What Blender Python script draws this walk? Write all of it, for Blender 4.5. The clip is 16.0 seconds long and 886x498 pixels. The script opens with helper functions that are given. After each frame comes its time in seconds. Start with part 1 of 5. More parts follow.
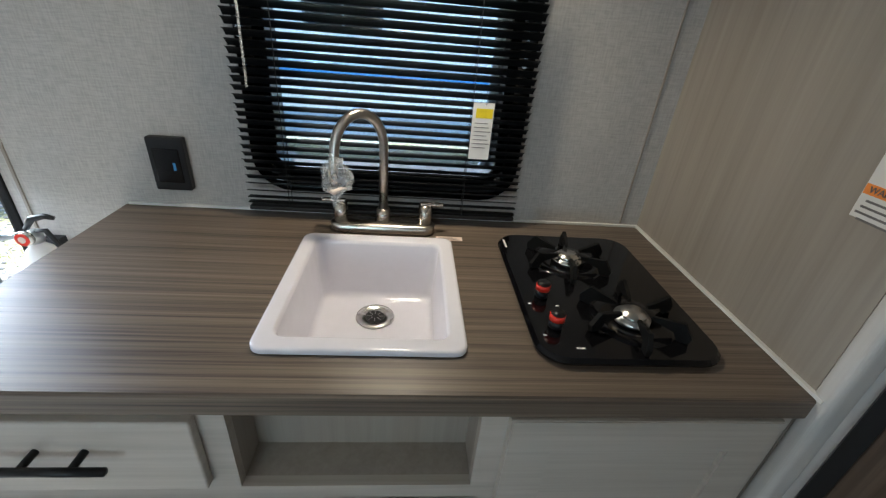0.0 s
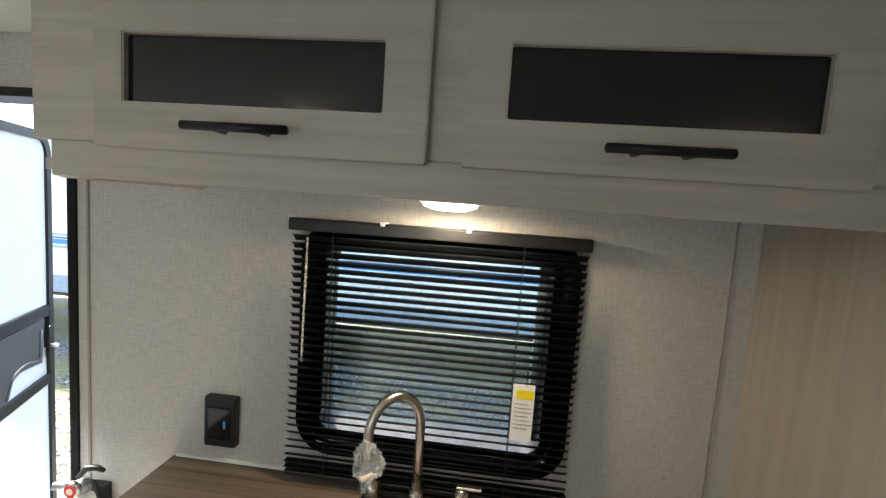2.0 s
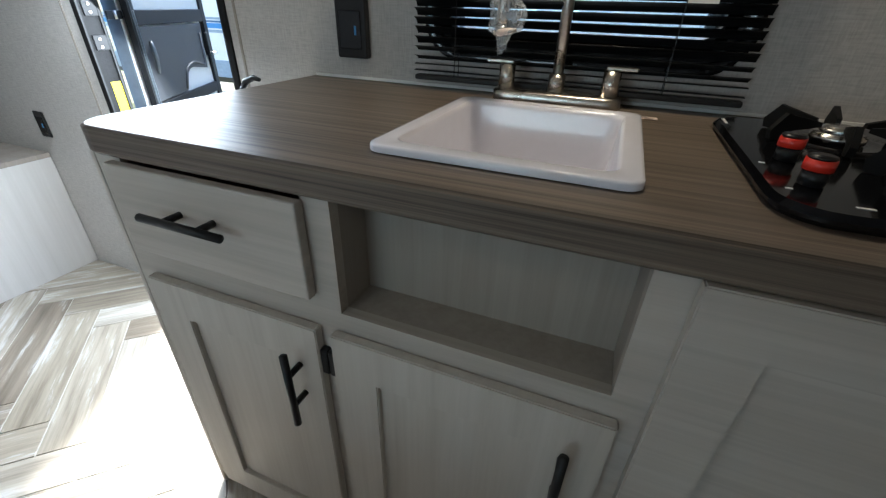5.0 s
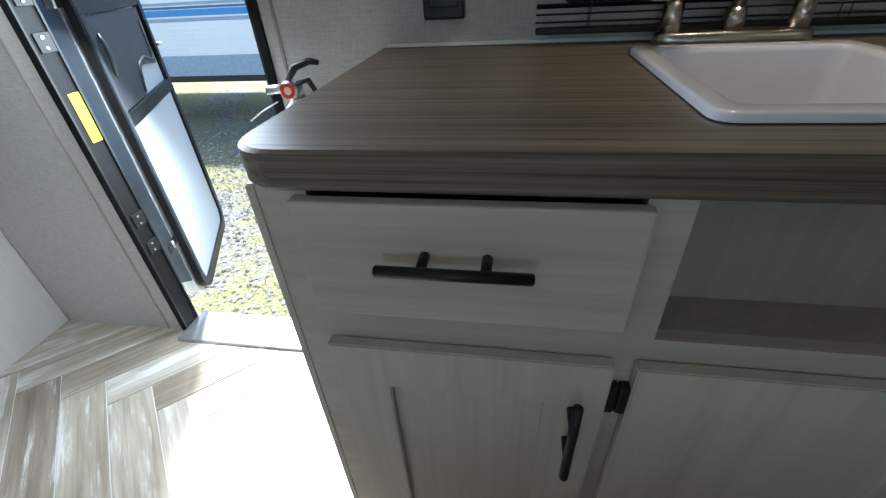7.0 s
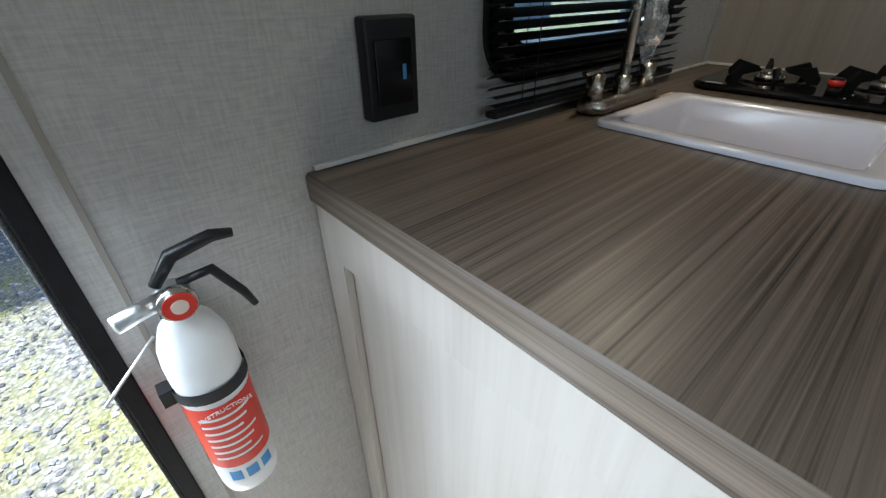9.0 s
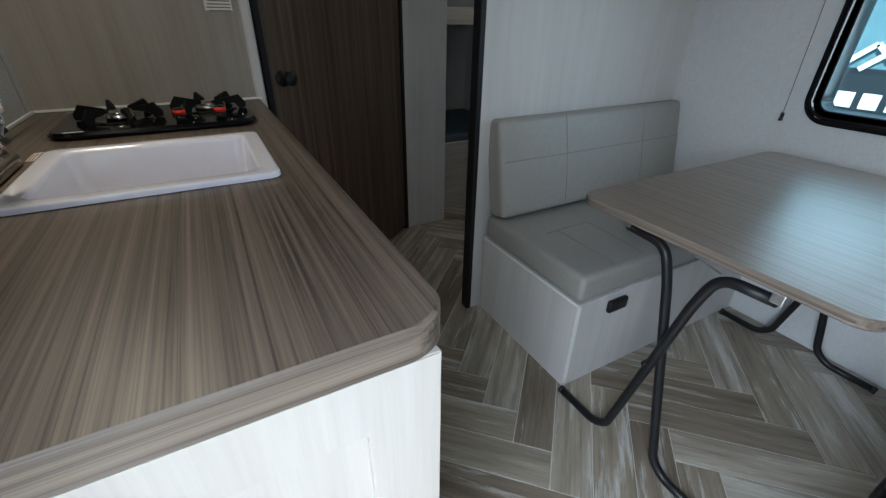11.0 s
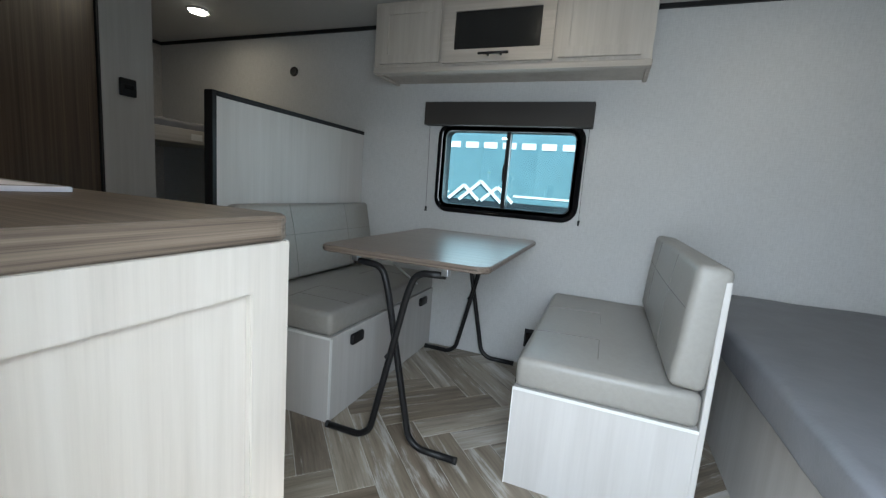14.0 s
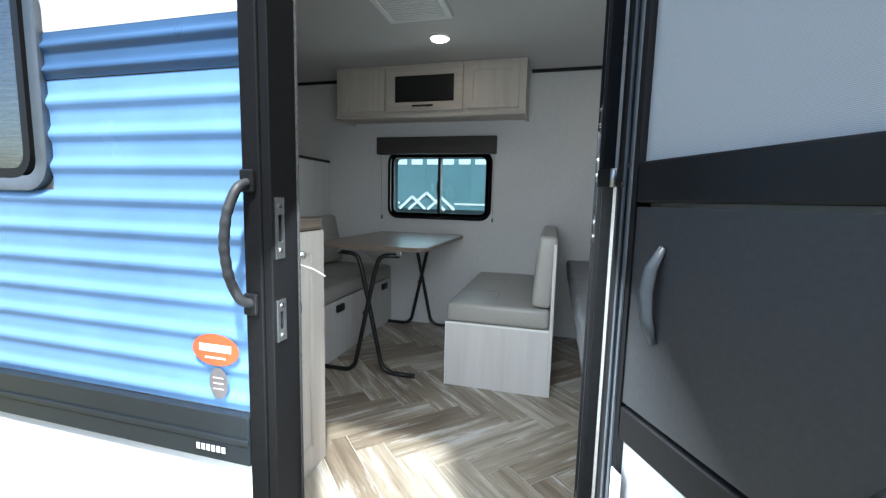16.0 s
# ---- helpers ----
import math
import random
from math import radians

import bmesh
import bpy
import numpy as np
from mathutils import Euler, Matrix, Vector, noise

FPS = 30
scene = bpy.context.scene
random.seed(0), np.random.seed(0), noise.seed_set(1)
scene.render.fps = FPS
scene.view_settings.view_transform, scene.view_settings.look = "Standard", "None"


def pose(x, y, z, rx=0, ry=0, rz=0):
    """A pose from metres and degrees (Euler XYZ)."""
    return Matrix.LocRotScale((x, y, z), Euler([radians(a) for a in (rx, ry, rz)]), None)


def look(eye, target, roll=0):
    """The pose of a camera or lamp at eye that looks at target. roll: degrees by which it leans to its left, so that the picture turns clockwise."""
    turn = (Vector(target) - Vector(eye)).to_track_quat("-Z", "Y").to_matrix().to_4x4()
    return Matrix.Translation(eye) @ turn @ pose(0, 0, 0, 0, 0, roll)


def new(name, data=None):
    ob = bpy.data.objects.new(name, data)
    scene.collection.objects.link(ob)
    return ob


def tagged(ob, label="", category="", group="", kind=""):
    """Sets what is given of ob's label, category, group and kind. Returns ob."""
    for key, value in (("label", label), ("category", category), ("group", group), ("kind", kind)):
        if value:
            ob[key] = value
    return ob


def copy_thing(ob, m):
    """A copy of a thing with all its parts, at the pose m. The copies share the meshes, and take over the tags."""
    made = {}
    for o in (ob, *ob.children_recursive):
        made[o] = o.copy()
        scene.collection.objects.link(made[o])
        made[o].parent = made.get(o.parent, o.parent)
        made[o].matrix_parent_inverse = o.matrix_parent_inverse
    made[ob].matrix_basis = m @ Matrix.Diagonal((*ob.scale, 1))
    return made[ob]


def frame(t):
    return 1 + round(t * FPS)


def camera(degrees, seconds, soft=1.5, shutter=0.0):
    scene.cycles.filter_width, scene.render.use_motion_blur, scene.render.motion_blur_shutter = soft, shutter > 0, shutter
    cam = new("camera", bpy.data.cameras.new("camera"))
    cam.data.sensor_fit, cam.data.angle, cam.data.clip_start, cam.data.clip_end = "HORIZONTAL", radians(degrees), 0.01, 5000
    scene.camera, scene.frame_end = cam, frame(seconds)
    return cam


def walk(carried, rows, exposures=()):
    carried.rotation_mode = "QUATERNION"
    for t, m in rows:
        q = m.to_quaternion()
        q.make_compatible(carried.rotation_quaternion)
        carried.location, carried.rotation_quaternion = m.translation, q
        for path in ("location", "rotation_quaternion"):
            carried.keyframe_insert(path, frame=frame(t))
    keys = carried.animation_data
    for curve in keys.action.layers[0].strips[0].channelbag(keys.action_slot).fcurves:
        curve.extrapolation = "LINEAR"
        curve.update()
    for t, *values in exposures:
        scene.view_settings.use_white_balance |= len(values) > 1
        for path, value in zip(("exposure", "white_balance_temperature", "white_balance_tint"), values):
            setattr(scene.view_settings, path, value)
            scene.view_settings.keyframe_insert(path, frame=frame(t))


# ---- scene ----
# ---------------------------------------------------------------- camera
cam = camera(94.0, 16.0, soft=1.3)
PATH = [
    (0, 0.225, -0.982, 1.367, 61.26, -4.39, -3.19),
    (0.5, 0.243, -1.025, 1.421, 67.85, -3.41, -1.80),
    (1, 0.244, -1.002, 1.484, 76.96, -2.86, -0.46),
    (1.5, 0.254, -0.975, 1.531, 81.50, -3.33, 0.16),
    (2, 0.266, -0.920, 1.578, 84.68, -4.01, 5.82),
    (2.5, 0.279, -0.852, 1.546, 81.39, -5.82, 14.80),
    (3, 0.316, -0.787, 1.429, 74.45, -6.80, 26.08),
    (3.5, 0.393, -0.771, 1.340, 71.20, -6.02, 31.93),
    (4, 0.405, -0.808, 1.238, 66.94, -4.11, 32.22),
    (4.5, 0.346, -0.901, 1.160, 60.91, -1.68, 27.49),
    (4.7, 0.321, -0.949, 1.100, 60.35, -1.92, 24.87),
    (6.8, -0.137, -0.961, 1.043, 55.64, 2.59, 10.68),
    (7, -0.189, -0.928, 1.052, 55.82, 2.84, 8.75),
    (7.5, -0.334, -0.876, 1.087, 56.56, 2.44, 1.88),
    (8, -0.443, -0.758, 1.141, 58.62, 2.71, -8.39),
    (8.2, -0.497, -0.698, 1.142, 58.94, 2.31, -14.30),
    (10.3, -0.756, -0.376, 1.075, 55.97, -1.56, -88.69),
    (10.5, -0.737, -0.380, 1.100, 56.62, -1.20, -96.26),
    (11, -0.728, -0.425, 1.158, 61.02, -0.71, -118.62),
    (11.5, -0.733, -0.429, 1.243, 65.51, -0.28, -135.52),
    (12, -0.805, -0.444, 1.272, 70.59, -1.22, -147.78),
    (12.5, -0.838, -0.395, 1.195, 75.11, -0.65, -152.40),
    (13, -0.923, -0.293, 1.175, 76.12, -1.82, -154.04),
    (13.5, -0.937, -0.215, 1.059, 78.62, -3.62, -156.12),
    (14, -0.948, -0.027, 0.984, 81.52, -4.43, -158.29),
    (14.5, -0.977, 0.130, 0.985, 81.65, -3.47, -160.05),
    (15, -1.068, 0.338, 0.985, 82.50, -2.65, -161.68),
    (15.5, -1.148, 0.523, 0.982, 82.98, -1.69, -162.85),
    (16, -1.265, 0.757, 0.992, 83.29, -1.37, -164.94),
]
walk(cam, [(t, pose(*p)) for t, *p in PATH],
     exposures=[(0.0, 2.52, 5750, 6), (1.0, 2.28, 5750, 7), (2.0, 2.60, 6600, 8), (3.0, 2.50, 6450, 6), (4.5, 2.20, 5900, 6), (7.0, 1.60, 5700, 5),
                (8.2, 1.65, 5700, 5), (10.3, 1.40, 5600, 5), (10.5, 1.40, 5600, 5), (11.0, 1.75, 5600, 5), (11.5, 1.98, 5850, 5), (12.5, 2.28, 5900, 5),
                (13.5, 1.84, 5900, 5), (14.0, 1.58, 5900, 5), (14.5, 1.38, 5900, 5), (15.0, 1.38, 5950, 5), (15.5, 1.10, 5950, 5), (16.0, 0.90, 5950, 5)])

# ---------------------------------------------------------------- light
world = bpy.data.worlds.new("sky")
scene.world = world
world.use_nodes = True
wn = world.node_tree.nodes
sky = wn.new("ShaderNodeTexSky")
sky.sky_type = "NISHITA"
sky.sun_disc = False
sky.sun_elevation = radians(61)
sky.sun_rotation = radians(-28)
sky.air_density, sky.dust_density = 1.0, 2.0
world.node_tree.links.new(sky.outputs[0], wn["Background"].inputs[0])
wn["Background"].inputs[1].default_value = 0.15

sun = new("sun", bpy.data.lights.new("sun", "SUN"))
sun.data.energy, sun.data.angle, sun.data.color = 5.0, radians(3.0), (1.0, 0.96, 0.9)
sun.matrix_world = look((-2.3, 4.4, 9.0), (0, 0, 0))


def area_lamp(name, eye, target, w, h, power, colour=(1, 1, 1)):
    ob = new(name, bpy.data.lights.new(name, "AREA"))
    ob.data.shape, ob.data.size, ob.data.size_y, ob.data.energy, ob.data.color = "RECTANGLE", w, h, power, colour
    ob.matrix_world = look(eye, target)
    return ob


# daylight that enters by the doorway and the dinette window
area_lamp("doorway_daylight", (-1.04, 0.07, 0.97), (-1.20, -0.75, 0.25), 0.56, 1.3, 10, (0.93, 0.97, 1.0))
area_lamp("window_daylight", (-0.385, -2.42, 1.12), (-0.385, -1.0, 0.9), 0.7, 0.38, 1.1, (0.85, 0.96, 1.0))

# ---------------------------------------------------------------- materials
MATS = {}


def nodes_of(name):
    m = bpy.data.materials.new(name)
    m.use_nodes = True
    nt = m.node_tree
    return m, nt, nt.nodes["Principled BSDF"]


def ramp(nt, fac, stops):
    r = nt.nodes.new("ShaderNodeValToRGB")
    while len(r.color_ramp.elements) < len(stops):
        r.color_ramp.elements.new(0.5)
    for e, (p, c) in zip(r.color_ramp.elements, stops):
        e.position, e.color = p, (*c, 1)
    nt.links.new(fac, r.inputs[0])
    return r.outputs[0]


def coords(nt, scale=(1, 1, 1), rot=(0, 0, 0), rand=False):
    tc = nt.nodes.new("ShaderNodeTexCoord")
    mp = nt.nodes.new("ShaderNodeMapping")
    mp.inputs["Scale"].default_value = scale
    mp.inputs["Rotation"].default_value = rot
    nt.links.new(tc.outputs["Object"], mp.inputs[0])
    if rand:
        oi = nt.nodes.new("ShaderNodeObjectInfo")
        mu = nt.nodes.new("ShaderNodeMath")
        mu.operation, mu.inputs[1].default_value = "MULTIPLY", 37.0
        nt.links.new(oi.outputs["Random"], mu.inputs[0])
        nt.links.new(mu.outputs[0], mp.inputs["Location"])
    return mp.outputs[0]


def noise_tex(nt, vec, scale, detail=4, rough=0.6):
    n = nt.nodes.new("ShaderNodeTexNoise")
    n.inputs["Scale"].default_value, n.inputs["Detail"].default_value, n.inputs["Roughness"].default_value = scale, detail, rough
    nt.links.new(vec, n.inputs["Vector"])
    return n.outputs["Fac"]


def mix(nt, a, b, fac, mode="MIX"):
    m = nt.nodes.new("ShaderNodeMix")
    m.data_type, m.blend_type = "RGBA", mode
    for sock, v in ((m.inputs[0], fac), (m.inputs[6], a), (m.inputs[7], b)):
        if isinstance(v, (int, float)):
            sock.default_value = v
        elif isinstance(v, tuple):
            sock.default_value = (*v, 1)
        else:
            nt.links.new(v, sock)
    return m.outputs[2]


def bump(nt, bsdf, h, strength=0.2, dist=0.002):
    b = nt.nodes.new("ShaderNodeBump")
    b.inputs["Strength"].default_value, b.inputs["Distance"].default_value = strength, dist
    nt.links.new(h, b.inputs["Height"])
    nt.links.new(b.outputs[0], bsdf.inputs["Normal"])


def plain(name, colour, rough=0.5, metal=0.0, vary=0.12, scale=30, bumpy=0.05, coat=0.0):
    m, nt, b = nodes_of(name)
    v = coords(nt)
    f = noise_tex(nt, v, scale, 5)
    lo = tuple(c * (1 - vary) for c in colour)
    hi = tuple(min(1, c * (1 + vary)) for c in colour)
    nt.links.new(ramp(nt, f, [(0.3, lo), (0.7, hi)]), b.inputs["Base Color"])
    f2 = noise_tex(nt, v, 4.0, 3)
    mr = nt.nodes.new("ShaderNodeMapRange")
    mr.inputs[3].default_value, mr.inputs[4].default_value = max(0.02, rough - 0.07), min(1, rough + 0.07)
    nt.links.new(f2, mr.inputs[0])
    nt.links.new(mr.outputs[0], b.inputs["Roughness"])
    b.inputs["Metallic"].default_value = metal
    b.inputs["Coat Weight"].default_value = coat
    if bumpy:
        bump(nt, b, noise_tex(nt, v, scale * 8, 3), bumpy)
    MATS[name] = m
    return m


def wood(name, dark, mid, light, axis, rough=0.45, fine=1.0, rand=False, contrast=0.5, stretch=1.0, lines=0.55, skew=0.0):
    """Printed wood grain that runs along axis 0, 1 or 2."""
    m, nt, b = nodes_of(name)
    sc = [22.0 * fine] * 3
    sc[axis] = 1.1 * fine * stretch
    v = coords(nt, tuple(sc), rand=rand)
    sc2 = [90.0 * fine] * 3
    sc2[axis] = 2.0 * fine * stretch
    v2 = coords(nt, tuple(sc2), rand=rand)
    sc3 = [3.5] * 3
    sc3[axis] = 0.6
    v3 = coords(nt, tuple(sc3), rand=rand)
    f1, f2, f3 = noise_tex(nt, v, 1.0, 6, 0.65), noise_tex(nt, v2, 1.0, 4), noise_tex(nt, v3, 1.0, 3)
    c = ramp(nt, f1, [(0.5 - contrast * 0.5, dark), (0.5 - contrast * skew, mid), (0.5 + contrast * 0.5, light)])
    c = mix(nt, c, ramp(nt, f2, [(0.3, (0.72, 0.71, 0.7)), (0.62, (1, 1, 1))]), lines, "MULTIPLY")
    c = mix(nt, c, ramp(nt, f3, [(0.3, (0.82, 0.81, 0.8)), (0.7, (1, 1, 1))]), 0.7, "MULTIPLY")
    nt.links.new(c, b.inputs["Base Color"])
    b.inputs["Roughness"].default_value = rough
    bump(nt, b, f2, 0.12, 0.001)
    MATS[name] = m
    return m


def linen(name, colour, dark=0.74):
    """Wall vinyl with a woven linen print: crossing short threads."""
    m, nt, b = nodes_of(name)
    a = noise_tex(nt, coords(nt, (260, 260, 30)), 1.0, 3)
    c = noise_tex(nt, coords(nt, (30, 30, 260)), 1.0, 3)
    add = nt.nodes.new("ShaderNodeMath")
    nt.links.new(a, add.inputs[0])
    nt.links.new(c, add.inputs[1])
    half = nt.nodes.new("ShaderNodeMath")
    half.operation, half.inputs[1].default_value = "MULTIPLY", 0.5
    nt.links.new(add.outputs[0], half.inputs[0])
    col = ramp(nt, half.outputs[0], [(0.36, tuple(x * dark for x in colour)), (0.6, colour)])
    big = noise_tex(nt, coords(nt), 1.4, 3)
    col = mix(nt, col, ramp(nt, big, [(0.3, (0.93, 0.93, 0.93)), (0.7, (1, 1, 1))]), 1.0, "MULTIPLY")
    nt.links.new(col, b.inputs["Base Color"])
    b.inputs["Roughness"].default_value = 0.62
    bump(nt, b, half.outputs[0], 0.25, 0.001)
    MATS[name] = m
    return m


def glass(name, tint=(1, 1, 1), rough=0.0, weight=0.9):
    """Thin pane: mostly clear, with a weak mirror on it."""
    m, nt, b = nodes_of(name)
    nt.nodes.remove(b)
    tr, gl, mx = nt.nodes.new("ShaderNodeBsdfTransparent"), nt.nodes.new("ShaderNodeBsdfGlossy"), nt.nodes.new("ShaderNodeMixShader")
    tr.inputs[0].default_value = (*tint, 1)
    gl.inputs["Roughness"].default_value = rough
    mx.inputs[0].default_value = 1 - weight
    nt.links.new(tr.outputs[0], mx.inputs[1])
    nt.links.new(gl.outputs[0], mx.inputs[2])
    nt.links.new(mx.outputs[0], nt.nodes["Material Output"].inputs[0])
    MATS[name] = m
    return m


def glow(name, colour, strength):
    m, nt, b = nodes_of(name)
    b.inputs["Base Color"].default_value = (*colour, 1)
    b.inputs["Emission Color"].default_value = (*colour, 1)
    b.inputs["Emission Strength"].default_value = strength
    MATS[name] = m
    return m


linen("wall_vinyl", (0.53, 0.508, 0.482))
linen("wall_vinyl_white", (0.61, 0.61, 0.605), 0.87)
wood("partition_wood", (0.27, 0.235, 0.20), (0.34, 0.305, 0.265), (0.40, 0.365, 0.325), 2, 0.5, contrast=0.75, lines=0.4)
wood("cabinet_wood", (0.40, 0.36, 0.315), (0.52, 0.475, 0.425), (0.60, 0.56, 0.515), 0, 0.5, contrast=0.7, lines=0.42)
wood("cabinet_wood_v", (0.42, 0.38, 0.335), (0.54, 0.50, 0.45), (0.62, 0.585, 0.54), 2, 0.5, contrast=0.8, lines=0.28)
wood("white_wood_v", (0.50, 0.485, 0.465), (0.60, 0.585, 0.57), (0.68, 0.67, 0.655), 2, 0.5, contrast=1.3, lines=0.14)
for nm_, ax_ in (("counter_wood", 0), ("counter_wood_y", 1)):
    wood(nm_, (0.035, 0.026, 0.02), (0.13, 0.101, 0.077), (0.235, 0.187, 0.145), ax_, 0.40, fine=6.5, contrast=0.36, stretch=0.16, lines=0.9, skew=0.13)
wood("table_wood", (0.10, 0.075, 0.06), (0.20, 0.16, 0.13), (0.27, 0.22, 0.185), 0, 0.34, fine=4.0, contrast=0.45, stretch=0.3)
wood("bath_door_wood", (0.028, 0.018, 0.011), (0.10, 0.066, 0.043), (0.19, 0.132, 0.09), 2, 0.5, fine=2.0, contrast=0.5, stretch=0.4)
wood("bunk_wood", (0.42, 0.38, 0.335), (0.54, 0.50, 0.45), (0.62, 0.585, 0.54), 1, 0.5)
plain("ceiling_white", (0.52, 0.52, 0.51), 0.6, vary=0.03, scale=60, bumpy=0.08)
plain("black_satin", (0.012, 0.012, 0.013), 0.38)
MATS["black_satin"].node_tree.nodes["Principled BSDF"].inputs["Specular IOR Level"].default_value = 0.28
plain("blind_black", (0.005, 0.0055, 0.006), 0.45, vary=0.2)
MATS["blind_black"].node_tree.nodes["Principled BSDF"].inputs["Specular IOR Level"].default_value = 0.2
plain("black_gloss", (0.004, 0.004, 0.005), 0.1, vary=0.3, bumpy=0.0)
MATS["black_gloss"].node_tree.nodes["Principled BSDF"].inputs["Specular IOR Level"].default_value = 0.35
plain("jamb_black", (0.006, 0.006, 0.0065), 0.62, vary=0.3, scale=90, bumpy=0.2)
MATS["jamb_black"].node_tree.nodes["Principled BSDF"].inputs["Specular IOR Level"].default_value = 0.2
plain("strip_fuzz", (0.035, 0.035, 0.034), 0.95, vary=0.9, scale=420, bumpy=0.6)
plain("floor_seam", (0.56, 0.54, 0.50), 0.6, vary=0.1)
plain("black_rubber", (0.02, 0.02, 0.02), 0.75)
plain("cast_iron", (0.004, 0.004, 0.004), 0.6, scale=120, bumpy=0.3)
MATS["cast_iron"].node_tree.nodes["Principled BSDF"].inputs["Specular IOR Level"].default_value = 0.2
plain("dark_panel", (0.012, 0.012, 0.012), 0.2)
plain("slide_plastic", (0.045, 0.046, 0.05), 0.45, scale=150, bumpy=0.12)
plain("valance_brown", (0.035, 0.031, 0.028), 0.7, scale=200)
plain("sink_white", (0.74, 0.73, 0.80), 0.16, vary=0.02, bumpy=0.0, coat=0.3)
plain("steel", (0.62, 0.60, 0.57), 0.26, 1.0, vary=0.06, scale=80)
plain("nickel", (0.50, 0.465, 0.42), 0.28, 1.0, vary=0.08, scale=120)
plain("zinc", (0.62, 0.64, 0.66), 0.35, 1.0)
plain("white_plastic", (0.74, 0.74, 0.73), 0.35, vary=0.03)
plain("white_caulk", (0.78, 0.78, 0.76), 0.5, vary=0.04)
plain("cushion_vinyl", (0.30, 0.288, 0.265), 0.42, vary=0.05, scale=60, bumpy=0.18)
plain("cushion_seam", (0.20, 0.19, 0.175), 0.5, vary=0.05)
plain("mattress_blue", (0.155, 0.158, 0.175), 0.45, vary=0.1, scale=9, bumpy=0.35)
plain("mattress_dark", (0.05, 0.075, 0.09), 0.6, vary=0.08)
plain("red_paint", (0.62, 0.03, 0.015), 0.35)
plain("label_red", (0.50, 0.05, 0.04), 0.5)
plain("label_orange", (0.85, 0.28, 0.05), 0.5)
plain("label_yellow", (0.78, 0.62, 0.006), 0.6)
plain("label_white", (0.76, 0.75, 0.73), 0.5, vary=0.03)
plain("label_pink", (0.74, 0.60, 0.52), 0.5, vary=0.05)
plain("label_blue", (0.06, 0.25, 0.55), 0.5)
plain("label_ink", (0.16, 0.15, 0.15), 0.6)
plain("tank_white", (0.80, 0.80, 0.80), 0.3, vary=0.03)
plain("skin_white", (0.80, 0.80, 0.80), 0.3, vary=0.03, scale=3, bumpy=0.02)
plain("skin_blue", (0.195, 0.37, 0.66), 0.25, vary=0.12, scale=3, bumpy=0.03)
plain("skin_navy", (0.06, 0.13, 0.26), 0.3, vary=0.12, scale=3)
plain("skin_teal", (0.13, 0.215, 0.24), 0.16, vary=0.1, scale=2)
plain("skin_dark", (0.02, 0.025, 0.03), 0.35)
plain("frame_grey", (0.10, 0.115, 0.13), 0.35)
plain("alu", (0.55, 0.56, 0.58), 0.4, 1.0)
plain("alu_blue", (0.30, 0.37, 0.45), 0.4)
plain("tyre", (0.05, 0.052, 0.055), 0.85)
plain("barn_grey", (0.17, 0.19, 0.22), 0.8)
plain("barn_roof", (0.16, 0.155, 0.15), 0.8)
plain("orange_oval", (0.72, 0.13, 0.05), 0.4)
glass("pane_clear", (0.80, 0.93, 0.95), 0.0, 0.93)
glass("pane_dark", (0.97, 0.99, 1.0), 0.0, 0.80)
glass("pane_kitchen", (0.93, 0.98, 1.0), 0.0, 0.94)
glow("lamp_glow", (1.0, 0.86, 0.66), 5.0)


def film_material():
    """Thin milky plastic film."""
    m, nt, b = nodes_of("plastic_bag")
    b.inputs["Base Color"].default_value = (0.75, 0.78, 0.8, 1)
    b.inputs["Roughness"].default_value = 0.22
    tr, mx = nt.nodes.new("ShaderNodeBsdfTransparent"), nt.nodes.new("ShaderNodeMixShader")
    nt.links.new(ramp(nt, noise_tex(nt, coords(nt), 60, 3), [(0.35, (0.12, 0.12, 0.12)), (0.7, (0.5, 0.5, 0.5))]), mx.inputs[0])
    nt.links.new(tr.outputs[0], mx.inputs[1])
    nt.links.new(b.outputs[0], mx.inputs[2])
    nt.links.new(mx.outputs[0], nt.nodes["Material Output"].inputs[0])
    MATS["plastic_bag"] = m


film_material()


def plank_material():
    m, nt, b = nodes_of("floor_plank")
    oi = nt.nodes.new("ShaderNodeObjectInfo")
    v = coords(nt, (2.4, 34, 34), rand=True)
    v2 = coords(nt, (3, 110, 110), rand=True)
    v3 = coords(nt, (2.6, 24, 24), rand=True)
    f1, f2, f3 = noise_tex(nt, v, 1, 6, 0.65), noise_tex(nt, v2, 1, 4), noise_tex(nt, v3, 1, 7, 0.68)
    base = ramp(nt, oi.outputs["Random"], [(0.0, (0.21, 0.175, 0.135)), (0.35, (0.30, 0.265, 0.21)), (0.7, (0.37, 0.335, 0.28)), (1.0, (0.43, 0.41, 0.37))])
    c = mix(nt, base, ramp(nt, f1, [(0.28, (0.38, 0.34, 0.30)), (0.5, (0.95, 0.93, 0.9)), (0.7, (1.3, 1.3, 1.3))]), 0.85, "MULTIPLY")
    c = mix(nt, c, ramp(nt, f2, [(0.35, (0.72, 0.70, 0.68)), (0.6, (1, 1, 1))]), 0.6, "MULTIPLY")
    streak = ramp(nt, f3, [(0.55, (0, 0, 0)), (0.64, (0.85, 0.85, 0.85))])
    c = mix(nt, c, (0.52, 0.51, 0.49), streak)
    nt.links.new(c, b.inputs["Base Color"])
    b.inputs["Roughness"].default_value = 0.36
    bump(nt, b, f2, 0.12, 0.001)
    MATS["floor_plank"] = m


plank_material()


